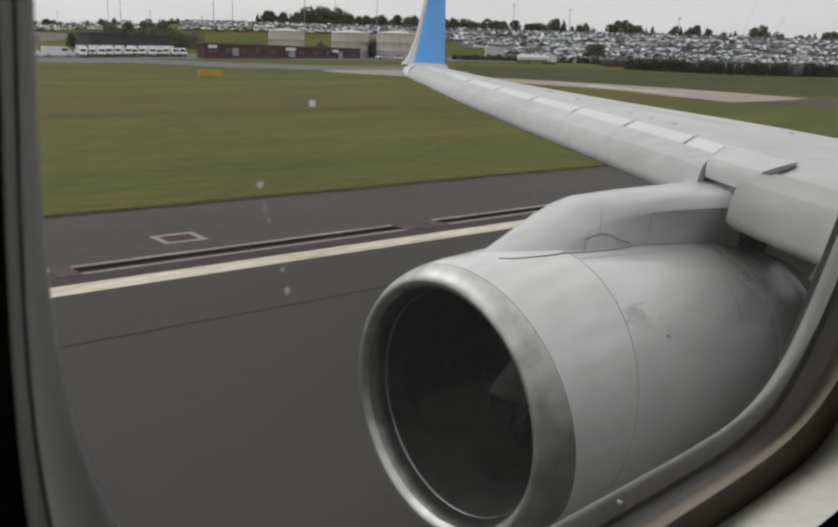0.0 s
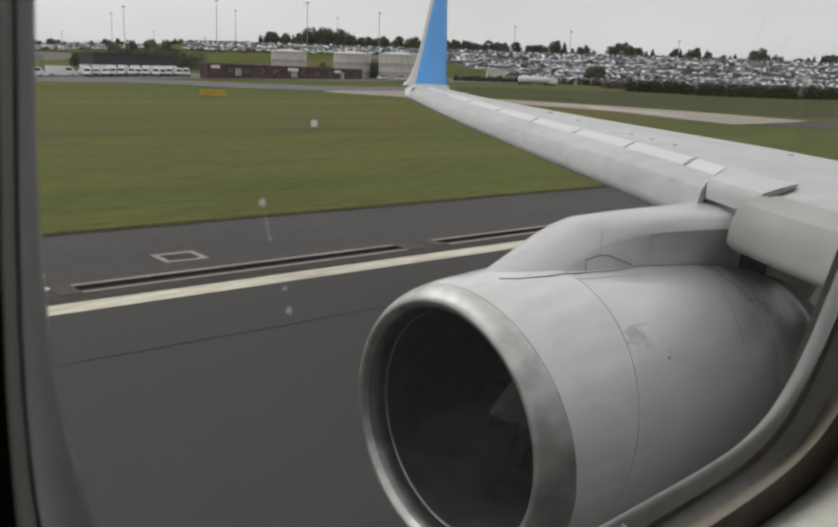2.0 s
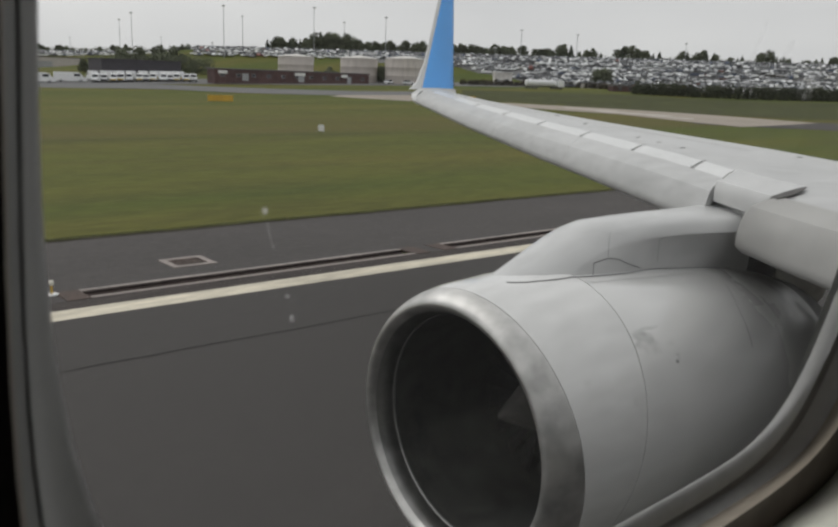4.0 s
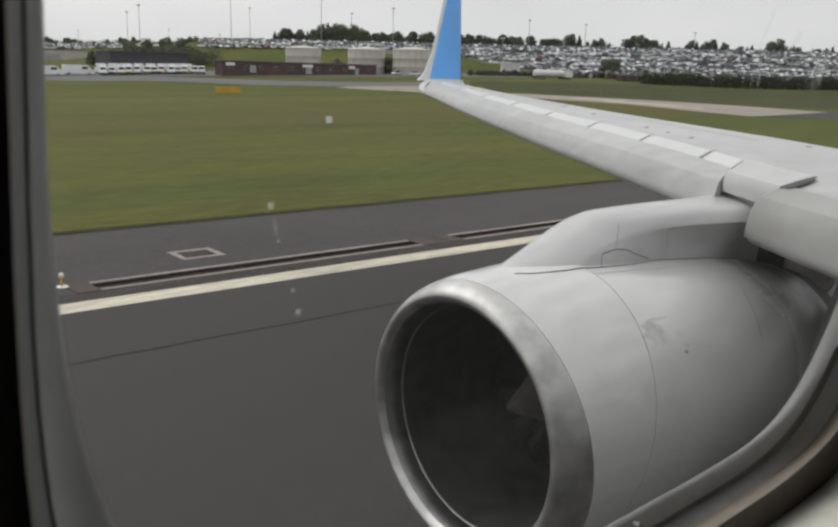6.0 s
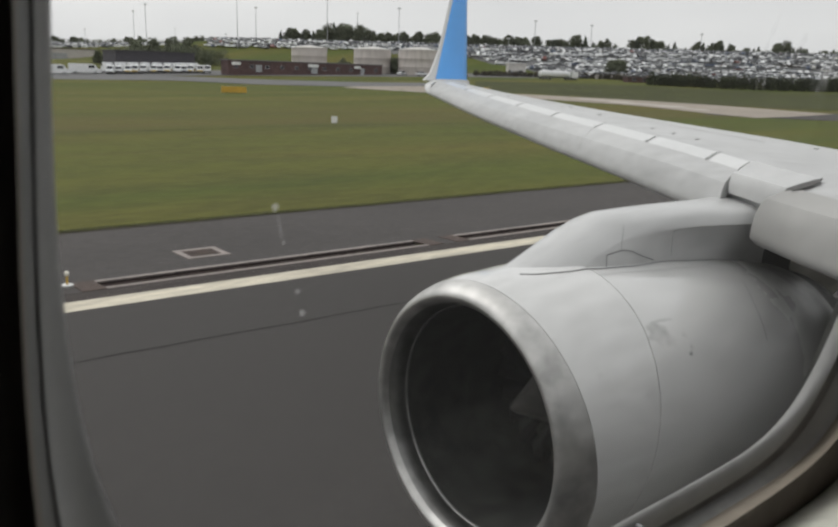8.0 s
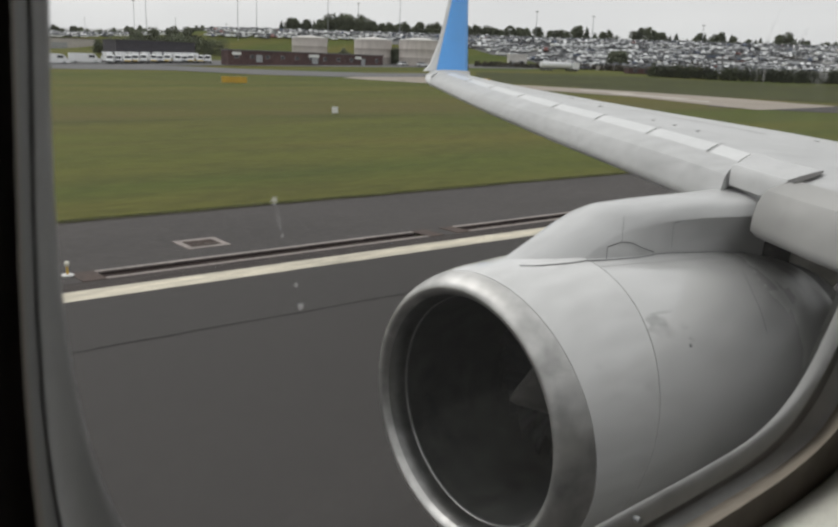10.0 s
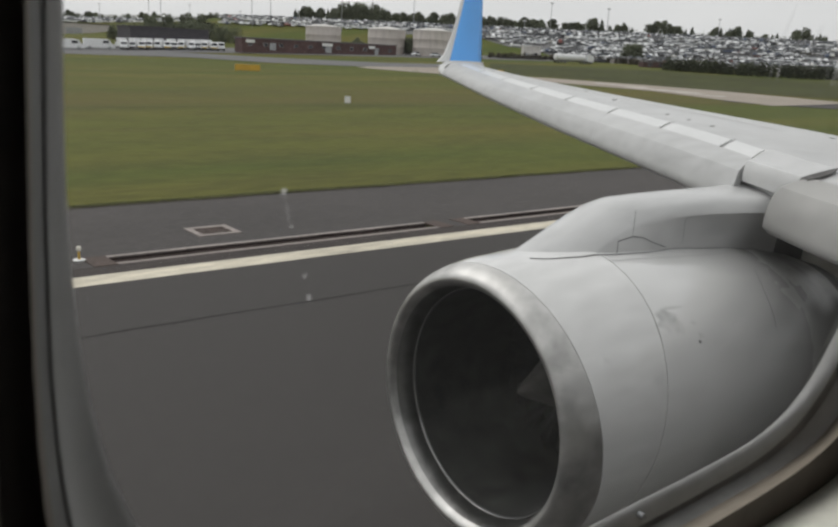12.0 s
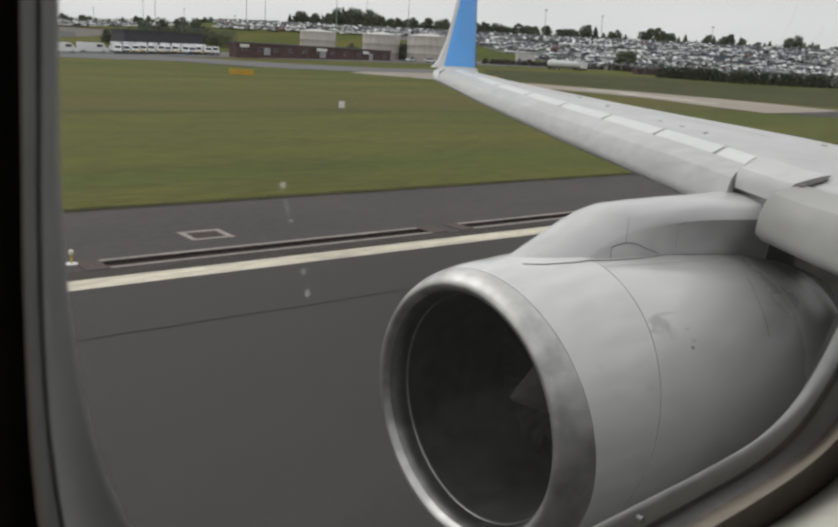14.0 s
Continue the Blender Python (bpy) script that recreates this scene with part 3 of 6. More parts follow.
tagged(part("taxiway_mouth", sheet([(152, 27), (146, 36), (140, 47), (134, 57), (129, 66), (126, 76)], [(230, 24), (200, 33), (184, 41), (174, 52), (166, 65), (158, 78)], 0.05), SHOULDER), "dark asphalt mouth of a turn-off taxiway", "taxiway", kind="structure")
tagged(part("taxiway_concrete", sheet([(125, 66), (134, 84), (141, 100), (140, 120), (136, 140), (131, 164), (127, 180)], [(160, 69), (163, 84), (165, 99), (163, 118), (158, 140), (153, 166), (150, 188)], 0.08), CONCRETE), "pale pinkish concrete taxiway between grass areas", "taxiway", kind="structure")
tagged(part("taxiway_asphalt", sheet([(-420, 238), (-200, 236), (0, 233), (71, 230), (97, 218), (112, 196), (128, 183), (150, 176)], [(-420, 262), (-200, 260), (0, 256), (77, 250), (104, 236), (124, 212), (144, 194), (166, 184)], 0.11), TAXI), "grey asphalt taxiway curving along the apron", "taxiway", kind="structure")
for a in ((145, 92, 20, 5), (150, 108, 16, 4), (141, 84, 12, 3)):
    bm = bmesh.new()
    pts = [(a[0], a[1]), (a[0] + a[3], a[1] + 1), (a[0] + a[3], a[1] + a[2]), (a[0] + 1, a[1] + a[2] - 2)]
    bm.faces.new([bm.verts.new((x, y, land(x, y) + 0.1)) for x, y in pts])
    bmesh.ops.recalc_face_normals(bm, faces=bm.faces)
    tagged(part("taxiway_patch", bm, LIGHT_CONC), "pale repaired slab in the concrete taxiway", "concrete patch", kind="structure")
tagged(part("long_grass", sheet([(154, 158), (162, 143), (163, 126), (163, 111), (166, 99), (171, 86), (180, 73), (210, 55)], [(187, 192), (205, 180), (218, 170), (229, 156), (231, 139), (239, 121), (256, 107), (290, 90)], 0.06), LONG_GRASS), "long dark green unmown grass below the hedge", "grass", kind="structure")
tagged(part("apron", sheet([(-420, 276), (-150, 276), (0, 282), (60, 300)], [(-420, 760), (-150, 760), (60, 740), (120, 700)], 0.1), LIGHT_CONC), "wide pale concrete aircraft parking apron", "apron", kind="structure")
tagged(part("service_yard", sheet([(70, 244), (125, 232), (205, 218), (285, 196)], [(66, 292), (140, 272), (225, 246), (300, 222)], 0.1), TAXI), "grey asphalt service yard by the tanks", "yard", kind="structure")


# ---- the airliner ----
airliner = root("airliner", "pale grey jet airliner with a blue winglet", "aircraft")

# wing stations: span, nose x, nose z, chord, height of the crest over the nose
NOSE_TAN = math.tan(radians(27.3))
STATIONS = [(y, 15.2 - (19.03 - y) * NOSE_TAN, z, c, h) for y, z, c, h in (
    (1.7, 3.46, 8.3, 0.86), (3.2, 3.5, 7.2, 0.83), (4.6, 3.55, 6.4, 0.8), (5.6, 3.6, 5.8, 0.76), (6.3, 3.68, 5.4, 0.73), (7.3, 3.77, 5.0, 0.7), (8.6, 3.86, 4.6, 0.66),
    (10.0, 3.95, 4.2, 0.62), (11.4, 4.04, 3.85, 0.58), (13.0, 4.16, 3.4, 0.53), (14.6, 4.28, 2.95, 0.48), (16.2, 4.42, 2.5, 0.43), (17.6, 4.55, 2.12, 0.39), (18.7, 4.65, 1.85, 0.37))]
UPPER = [(0.0, 0.02), (0.003, 0.16), (0.012, 0.34), (0.028, 0.52), (0.05, 0.665), (0.062, 0.71), (0.09, 0.775), (0.125, 0.84), (0.18, 0.91), (0.27, 0.975), (0.38, 1.0), (0.5, 0.97), (0.65, 0.86), (0.82, 0.68), (1.0, 0.45)]
LOWER = [(1.0, 0.43), (0.8, 0.3), (0.55, 0.13), (0.3, 0.0), (0.12, -0.07), (0.05, -0.1), (0.015, -0.07)]


def station(y):
    ys = [s[0] for s in STATIONS]
    return [float(np.interp(y, ys, [s[k] for s in STATIONS])) for k in range(5)]


def wing_point(y, xi, hi, lift=0.0):
    _, x, z, c, h = station(y)
    return Vector((x + xi * c, y, z + hi * h + lift))


def upper_at(xi):
    return float(np.interp(xi, [a for a, _ in UPPER], [b for _, b in UPPER]))


CREASE, SLAT, PANEL = 0.11, 0.37, 0.64      # metres behind the nose: crease, slat's rear edge, panels' rear edge
# fixed wing behind the slats
bm = bmesh.new()


def wing_row(y):
    c = station(y)[3]
    te, r = SLAT / c, PANEL / c
    xis = [te + 0.002, (te + r) / 2, r] + [r + (1 - r) * g for g in (0.05, 0.1, 0.18, 0.28, 0.4, 0.55, 0.72, 0.88, 1.0)]
    low = [p for p in LOWER if p[0] > 0.1]
    return [wing_point(y, te - 0.012, 0.3), wing_point(y, te - 0.01, upper_at(te) - 0.08)] + [wing_point(y, a, upper_at(a) - (0.02 if a < te + 0.003 else 0)) for a in xis] + [wing_point(y, a, b) for a, b in low]


ys = sorted(set([s[0] for s in STATIONS] + [5.62, 6.72, 9.3, 12.2, 15.4]))
grid_faces(bm, [wing_row(y) for y in ys])
bmesh.ops.recalc_face_normals(bm, faces=bm.faces)
wing = part("wing", bm, WING_GREY, airliner, "pale grey swept wing", smooth=True)


def slat_row(y, square=0.0):
    c = station(y)[3]
    e, te = CREASE / c, SLAT / c
    top = upper_at(te)
    prof = [(0.0, 0.02), (e * 0.06, 0.13), (e * 0.25, 0.29), (e * 0.55, 0.42), (e, 0.535)]
    prof += [(e + (te - e) * f, 0.535 + (top - 0.535) * g) for f, g in ((0.25, 0.31), (0.5, 0.58), (0.75, 0.81), (1.0, 1.0))]
    prof += [(te, top - 0.05), (te * 0.7, top - 0.2), (te * 0.45, 0.3), (te * 0.4, 0.0), (0.05, -0.1), (0.015, -0.07)]
    if y < 6:                    # the drooped inboard slat has a fuller, lower nose
        prof[-3:] = [(te * 0.5, -0.08), (0.045, -0.2), (0.012, -0.15), (0.0, -0.07)]
    return [wing_point(y - square * (a * c - 0.16), a, b, 0.016) for a, b in prof]


def slat(y0, y1):
    bm = bmesh.new()
    n = max(2, int((y1 - y0) / 0.5))
    rows = [slat_row(y0 + (y1 - y0) * i / n, 0.9 if y1 < 6 and i == n else 0.0) for i in range(n + 1)]
    vs = grid_faces(bm, rows)
    for a, b in zip(vs, vs[1:]):
        for k in (4, 8, 9):
            bm.edges.get((a[k], b[k])).smooth = False
    for row in (rows[0], rows[-1][::-1]):
        bm.faces.new([bm.verts.new(p) for p in row])
    bmesh.ops.recalc_face_normals(bm, faces=bm.faces)
    ob = part("slat", bm, SHADED_GREY if y1 < 6 else WING_GREY, wing)
    for p in ob.data.polygons:
        p.use_smooth = len(p.vertices) == 4
    return ob


for y0, y1 in ((1.95, 5.72), (6.44, 9.9), (9.906, 12.9), (12.906, 15.9), (15.906, 18.68)):
    slat(y0, y1)


def leading_panel(y0, y1):
    """A thin raised skin panel between the slat's rear edge and the wing box."""
    bm = bmesh.new()
    n = max(2, int((y1 - y0) / 0.4))
    rows = []
    for i in range(n + 1):
        y = y0 + (y1 - y0) * i / n
        c = station(y)[3]
        a, b = (SLAT + 0.008) / c, PANEL / c
        m = (a + b) / 2
        rows.append([wing_point(y, a, upper_at(a), -0.01), wing_point(y, a, upper_at(a), 0.012), wing_point(y, m, upper_at(m), 0.02), wing_point(y, b, upper_at(b), 0.016), wing_point(y, b, upper_at(b), -0.01)])
    grid_faces(bm, rows, closed=False)
    for row in (rows[0], rows[-1][::-1]):
        bm.faces.new([bm.verts.new(p) for p in row])
    bmesh.ops.recalc_face_normals(bm, faces=bm.faces)
    # white over wing grey: the brighter light on the tilted panels, as colour
    part("leading_panel", bm, WHITE, wing, "skin panel behind the slat, whitened for its brighter light")


def chord_slot(y, m0, m1, half, lift=0.008):
    """A dark slot along the chord, from m0 to m1 metres behind the nose."""
    c = station(y)[3]
    bm = bmesh.new()
    rows = []
    for k in range(6):
        xi = (m0 + (m1 - m0) * k / 5) / c
        rows.append([wing_point(y - half, xi, upper_at(xi), lift), wing_point(y + half, xi, upper_at(xi), lift)])
    grid_faces(bm, rows, closed=False)
    bmesh.ops.recalc_face_normals(bm, faces=bm.faces)
    part("access_slot", bm, SHUT, wing)


GAPS = (6.42, 7.03, 8.4, 9.92, 11.55, 13.2, 14.9, 16.5, 18.1)
for y0, y1 in zip(GAPS, GAPS[1:]):
    leading_panel(y0 + 0.035, y1 - 0.035)
for y in GAPS[1:]:
    chord_slot(y, SLAT + 0.01, PANEL + 0.03, 0.008)
    chord_slot(y + 0.01, SLAT - 0.005, SLAT + 0.04, 0.02, 0.024)
    chord_slot(y - 0.01, PANEL, PANEL + 0.035, 0.025, 0.02)

# fixed nose piece over the strut, between the slats
bm = bmesh.new()
cap = [(0.046, 0.365), (0.045, 0.45), (0.046, 0.54), (0.049, 0.63), (0.054, 0.69), (0.06, 0.705), (0.075, 0.745), (0.09, 0.78), (0.105, 0.815), (0.12, 0.84)]


def cap_row(f):
    """f: 0 at the inboard edge, 1 at the outboard edge; the inboard edge is cut square to the swept nose."""
    row = []
    for a, b in cap + [(0.11, 0.6), (0.075, 0.34)]:
        y = (5.8 - 0.6 * a * 5.7) * (1 - f) + 6.4 * f
        row.append(wing_point(y, a - (0.018 * f if a < 0.055 else 0.0), b, 0.03 if (a, b) in cap else 0.0))
    return row


rows = [cap_row(f) for f in (0.0, 0.33, 0.66, 1.0)]
vs = grid_faces(bm, rows)
for a, b in zip(vs, vs[1:]):
    for k in (0, 4, 9):
        bm.edges.get((a[k], b[k])).smooth = False
for row in (rows[0], rows[-1][::-1]):
    bm.faces.new([bm.verts.new(p) for p in row])
bmesh.ops.recalc_face_normals(bm, faces=bm.faces)
nose = part("nose_fairing", bm, STRUT, wing, "pale grey fixed nose fairing over the strut")
for p in nose.data.polygons:
    p.use_smooth = len(p.vertices) == 4

# dark ribbon painting the recess shadow between nose fairing and drooped inboard slat
bm = bmesh.new()
rows = []
for k in range(15):
    f = k / 14
    xi = 0.05 + 0.072 * f
    hi = float(np.interp(xi, [a for a, _ in cap[3:]], [b for _, b in cap[3:]]))
    y = 5.8 - 0.6 * xi * 5.7
    w = 0.13 * math.sin(math.pi * min(1.0, 0.22 + 0.78 * f)) ** 0.8
    rows.append([wing_point(y + 0.004, xi, hi, 0.029), wing_point(y - w * 0.5, xi, hi, 0.014), wing_point(y - w, xi, hi, 0.026)])
grid_faces(bm, rows, closed=False)
bmesh.ops.recalc_face_normals(bm, faces=bm.faces)
part("dark_gap", bm, GAP_SHADE, wing, "painted recess shadow beside the nose fairing", True)

# dark slots, fasteners and joints on the upper skin
for y, xi, sx, sy in ((7.78, 0.204, 0.07, 0.04), (8.35, 0.215, 0.05, 0.05), (8.91, 0.225, 0.07, 0.04), (10.74, 0.286, 0.07, 0.05), (12.1, 0.363, 0.07, 0.05), (6.4, 0.42, 0.07, 0.05), (14.6, 0.3, 0.06, 0.05), (16.4, 0.33, 0.06, 0.05)):
    _, x, z, c, h = station(y)
    a, b = wing_point(y, xi, upper_at(xi)), wing_point(y, xi + 0.03, upper_at(xi + 0.03))
    q = Matrix.Translation(a) @ (b - a).to_track_quat("X", "Z").to_matrix().to_4x4()
    m = box(-sx / 2, sx / 2, -sy / 2, sy / 2, -0.01, 0.006)
    m.transform(q)
    part("access_slot", m, SHUT, wing)
# spoiler and aileron joints
for xi, y0, y1 in ((0.62, 4.0, 17.8), (0.34, 7.0, 18.0)):
    bm = bmesh.new()
    n = 40
    rows = []
    for i in range(n + 1):
        y = y0 + (y1 - y0) * i / n
        rows.append([wing_point(y, xi, upper_at(xi), 0.004), wing_point(y, xi + 0.004, upper_at(xi + 0.004), 0.004)])
    grid_faces(bm, rows, closed=False)
    bmesh.ops.recalc_face_normals(bm, faces=bm.faces)
    part("panel_joint", bm, JOINT, wing)

# winglet: blended root, blue blade
def winglet():
    spine = [(18.7, 15.04, 4.65, 1.86, 0.37, 0), (19.02, 15.21, 4.7, 1.79, 0.28, 8), (19.2, 15.32, 4.77, 1.75, 0.2, 40), (19.29, 15.4, 4.89, 1.66, 0.16, 70), (19.33, 15.66, 5.02, 1.4, 0.17, 80)]
    return spine


def blade_ring(y, x, z, c, t, lean):
    out = Vector((0, -math.sin(radians(lean)), math.cos(radians(lean))))
    base = Vector((x, y, z))
    return [base + Vector((xi * c, 0, 0)) + out * (hi * t) for xi, hi in UPPER + LOWER]


bm = bmesh.new()
grid_faces(bm, [blade_ring(*s) for s in winglet()])
bmesh.ops.recalc_face_normals(bm, faces=bm.faces)
root_fairing = part("winglet", bm, WHITE, airliner, "white blended winglet root", smooth=True)
HEIGHTS = (5.0, 5.2, 5.8, 6.4, 7.0, 7.5, 7.75)


def blade_nose(z):
    return 15.72 + 0.31 * (z - 5.07)


def blade_out(z):
    return 19.33 + 0.06 * (z - 5.0)


bm = bmesh.new()
vs = grid_faces(bm, [blade_ring(blade_out(z), blade_nose(z) + 0.07, z, 16.98 + 0.02 * (z - 5) - blade_nose(z) - 0.07, 0.16 - 0.03 * (z - 5.0), 80) for z in HEIGHTS])
bm.faces.new(vs[-1][::-1])
bmesh.ops.recalc_face_normals(bm, faces=bm.faces)
part("blade", bm, BLUE, root_fairing, "plain sky-blue winglet blade", True)
bm = bmesh.new()
rows = []
for z in HEIGHTS:
    spread_out = 0.42 * math.exp(-(z - 4.95) * 4.0)
    x, y = blade_nose(z) - spread_out, blade_out(z)
    rows.append([Vector((blade_nose(z) + 0.14, y - 0.05, z)), Vector((x + 0.04, y - 0.04, z)), Vector((x, y, z)), Vector((x + 0.03, y + 0.05, z)), Vector((blade_nose(z) + 0.14, y + 0.06, z))])
grid_faces(bm, rows, closed=False)
bmesh.ops.recalc_face_normals(bm, faces=bm.faces)
part("leading_edge", bm, WHITE, root_fairing, "bare pale winglet leading edge", True)
bm = bmesh.new()
grid_faces(bm, [[Vector((16.95 + 0.02 * (z - 5), blade_out(z) - 0.03, z)), Vector((17.03 + 0.02 * (z - 5), blade_out(z), z)), Vector((16.95 + 0.02 * (z - 5), blade_out(z) + 0.03, z))] for z in HEIGHTS])
bmesh.ops.recalc_face_normals(bm, faces=bm.faces)
part("trailing_edge", bm, WHITE, root_fairing)

# ---- engine ----
TOE, DROOP = radians(-2.07), radians(0.34)
_ax = Vector((math.cos(TOE) * math.cos(DROOP), math.sin(TOE), math.sin(DROOP))).normalized()
_e2 = Vector((0, 0, 1)).cross(_ax).normalized()
_e3 = _ax.cross(_e2)
ENGINE = Matrix.Translation((4.694, 6.434, 2.21)) @ Matrix((_ax, _e2, _e3)).transposed().to_4x4()
LIP_R, LIP_OUT, LIP_DEEP = 1.156, 1.317, 0.529
OUTER = [(LIP_DEEP * (1 - math.cos(radians(7.5 * k))), LIP_R + (LIP_OUT - LIP_R) * math.sin(radians(7.5 * k))) for k in range(13)]
OUTER += [(0.8, 1.335), (1.2, 1.35), (1.7, 1.335), (2.2, 1.31), (2.8, 1.295), (3.55, 1.265), (4.2, 1.215), (5.0, 1.1), (5.6, 0.98)]
# the body's centre against the inlet's axis: along, sideways, up
BEND = [(0, 0, 0), (0.529, -0.033, 0.008), (1.2, -0.03, 0.0), (2.2, -0.02, -0.06), (3.55, 0, -0.16), (5.6, 0, -0.32)]


def bend(s):
    xs = [a[0] for a in BEND]
    return Vector((0, float(np.interp(s, xs, [a[1] for a in BEND])), float(np.interp(s, xs, [a[2] for a in BEND]))))


def cowl_radius(s):
    return float(np.interp(s, [a for a, _ in OUTER], [b for _, b in OUTER]))


def on_cowl(s, deg, lift=0.003):
    r = cowl_radius(s) + lift
    return ENGINE @ (Vector((s, r * math.cos(radians(deg)), r * math.sin(radians(deg)))) + bend(s))


def turned(profile, n=96):
    """Turns (along, radius) pairs about the inlet's axis."""
    bm = bmesh.new()
    grid_faces(bm, [[ENGINE @ Vector((s, r * math.cos(2 * math.pi * i / n), r * math.sin(2 * math.pi * i / n))) for i in range(n)] for s, r in profile])
    bmesh.ops.recalc_face_normals(bm, faces=bm.faces)
    return bm


def cowl_skin(fore, aft, n=16, rings=(), m=120, ease=1.0):
    """Cowl skin between two slanted joints, each given as place and slant; returns inwards at both joints."""
    bm = bmesh.new()
    rows = [[ENGINE @ Vector((s, r * math.cos(2 * math.pi * i / m), r * math.sin(2 * math.pi * i / m))) for i in range(m)] for s, r in rings]
    for k in range(n + 1):
        f = (k / n) ** ease
        row = []
        for i in range(m):
            d = 360.0 * i / m
            s = (fore[0] + fore[1] * math.sin(radians(d))) * (1 - f) + (aft[0] + aft[1] * math.sin(radians(d))) * f
            row.append(on_cowl(s, d, -0.03 if (k == 0 and not rings) or k == n + 1 else 0.0))
        rows.append(row)
        if k == 0 and not rings:
            rows.append([on_cowl(fore[0] + fore[1] * math.sin(radians(360.0 * i / m)) + 0.0005, 360.0 * i / m, 0.0) for i in range(m)])
    rows.append([on_cowl(aft[0] + aft[1] * math.sin(radians(360.0 * i / m)), 360.0 * i / m, -0.03) for i in range(m)])
    vs = grid_faces(bm, rows)
    for ring in [vs[-2]] + ([] if rings else [vs[1]]):
        for p, q in zip(ring, ring[1:] + ring[:1]):
            bm.edges.get((p, q)).smooth = False
    bmesh.ops.recalc_face_normals(bm, faces=bm.faces)
    return bm


INNER = [(0.32 * (1 - math.cos(radians(9 * k))), LIP_R - (LIP_R - 1.04) * math.sin(radians(9 * k))) for k in range(9, 0, -1)]
engine = part("engine", cowl_skin((0.302, -0.115), (0.962, 0.315)), COWL, airliner, "weathered white engine fan cowl", True)
part("inlet_lip", cowl_skin((0.0, 0.0), (0.296, -0.115), 14, INNER[5:], 120, 2.0), CHROME, engine, "dull polished bare-metal inlet lip", True)
part("lip_return", turned([(0.25, 1.041)] + INNER[:6], 120), LIP_SHADE, engine, "inner face of the lip, dark reflection put into its colour", True)
part("inlet_duct", turned([(0.254, 1.04), (0.45, 1.02), (0.7, 1.0), (0.92, 0.985)], 72), DUCT, engine, "acoustic inlet lining with the inlet's shade in its colour", True)
part("fan_case", turned([(0.92, 0.985), (1.2, 0.972), (1.75, 0.965)], 72), FANCASE, engine, "fan case with the inlet's shade in its colour", True)
part("inlet_ring", turned([(0.247, 1.042), (0.249, 1.03), (0.258, 1.03), (0.26, 1.042)], 72), INRING, engine)
part("reverser_cowl", cowl_skin((0.974, 0.315), (5.1, 0.0), 40), TAIL_SHADED_COWL, engine, "weathered white reverser cowl, shade put into its rear tone", True)
part("nozzle", cowl_skin((5.106, 0.0), (5.6, 0.0), 6), MOTTLED, engine, "exhaust nozzle with mottled reflections put into its colour", True)
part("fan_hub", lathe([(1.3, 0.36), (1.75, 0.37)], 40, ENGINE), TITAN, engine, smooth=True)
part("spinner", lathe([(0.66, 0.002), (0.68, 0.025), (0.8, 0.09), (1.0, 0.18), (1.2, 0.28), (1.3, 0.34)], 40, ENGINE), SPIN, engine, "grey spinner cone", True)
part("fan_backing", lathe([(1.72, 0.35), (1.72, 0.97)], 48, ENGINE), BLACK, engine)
bm = bmesh.new()
rows = []
for i in range(7):
    r = 0.35 + 0.605 * i / 6
    tw = radians(25 + 38 * i / 6)
    ch = 0.26 + 0.08 * i / 6
    d = Vector((math.cos(tw), 0, math.sin(tw)))
    c0 = Vector((1.5, r, 0.02 * i / 6))
    rows.append([c0 - d * ch / 2, c0 + Vector((0.012, 0, -0.012)), c0 + d * ch / 2, c0 - Vector((0.012, 0, -0.012))])
grid_faces(bm, rows)
bmesh.ops.recalc_face_normals(bm, faces=bm.faces)
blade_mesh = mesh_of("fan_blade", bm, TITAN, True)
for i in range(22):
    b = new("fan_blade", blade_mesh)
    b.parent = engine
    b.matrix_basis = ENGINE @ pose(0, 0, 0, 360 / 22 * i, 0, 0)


# scuffs, streaks and panel edges on the near side of the cowl
def cowl_mark(s, deg, ds, da, material, label, turn=0.0):
    """A small mark with an uneven round outline on the skin."""
    bm = bmesh.new()
    rim, mid = [], []
    for k in range(18):
        t = 2 * math.pi * k / 18
        f = 1 + 0.5 * noise.noise((2 * math.cos(t) + s * 7, 2 * math.sin(t), deg))
        u, v = f * math.cos(t), f * math.sin(t)
        u, v = u * math.cos(turn) - v * math.sin(turn), u * math.sin(turn) + v * math.cos(turn)
        rim.append(on_cowl(s + ds * u, deg + da * v, 0.003))
        mid.append(on_cowl(s + ds * u * 0.5, deg + da * v * 0.5, 0.003))
    vs = grid_faces(bm, [rim, mid])
    bm.faces.new(vs[1])
    bmesh.ops.recalc_face_normals(bm, faces=bm.faces)
    part("scuff", bm, material, engine, label, True)


cowl_mark(0.46, 147.0, 0.035, 1.2, SOOT, "small dark scuff")
cowl_mark(0.95, 158.0, 0.04, 1.6, FAINT, "faint grey scuff", 0.2)
cowl_mark(1.68, 148.2, 0.03, 0.8, SOOT, "small dark oil mark")
cowl_mark(1.74, 146.0, 0.05, 1.0, FAINT, "faint oil streak", 0.8)
cowl_mark(1.7, 140.5, 0.06, 1.2, FAINT, "faint oil streak", 0.8)
for s, a, ds, da in ((1.36, 139.0, 0.16, 4.6), (1.42, 141.0, 0.13, 3.2), (1.32, 136.0, 0.1, 2.6), (1.5, 133.5, 0.17, 0.8)):
    cowl_mark(s, a, ds, da, FAINT, "rubbed grey patch", 0.3)


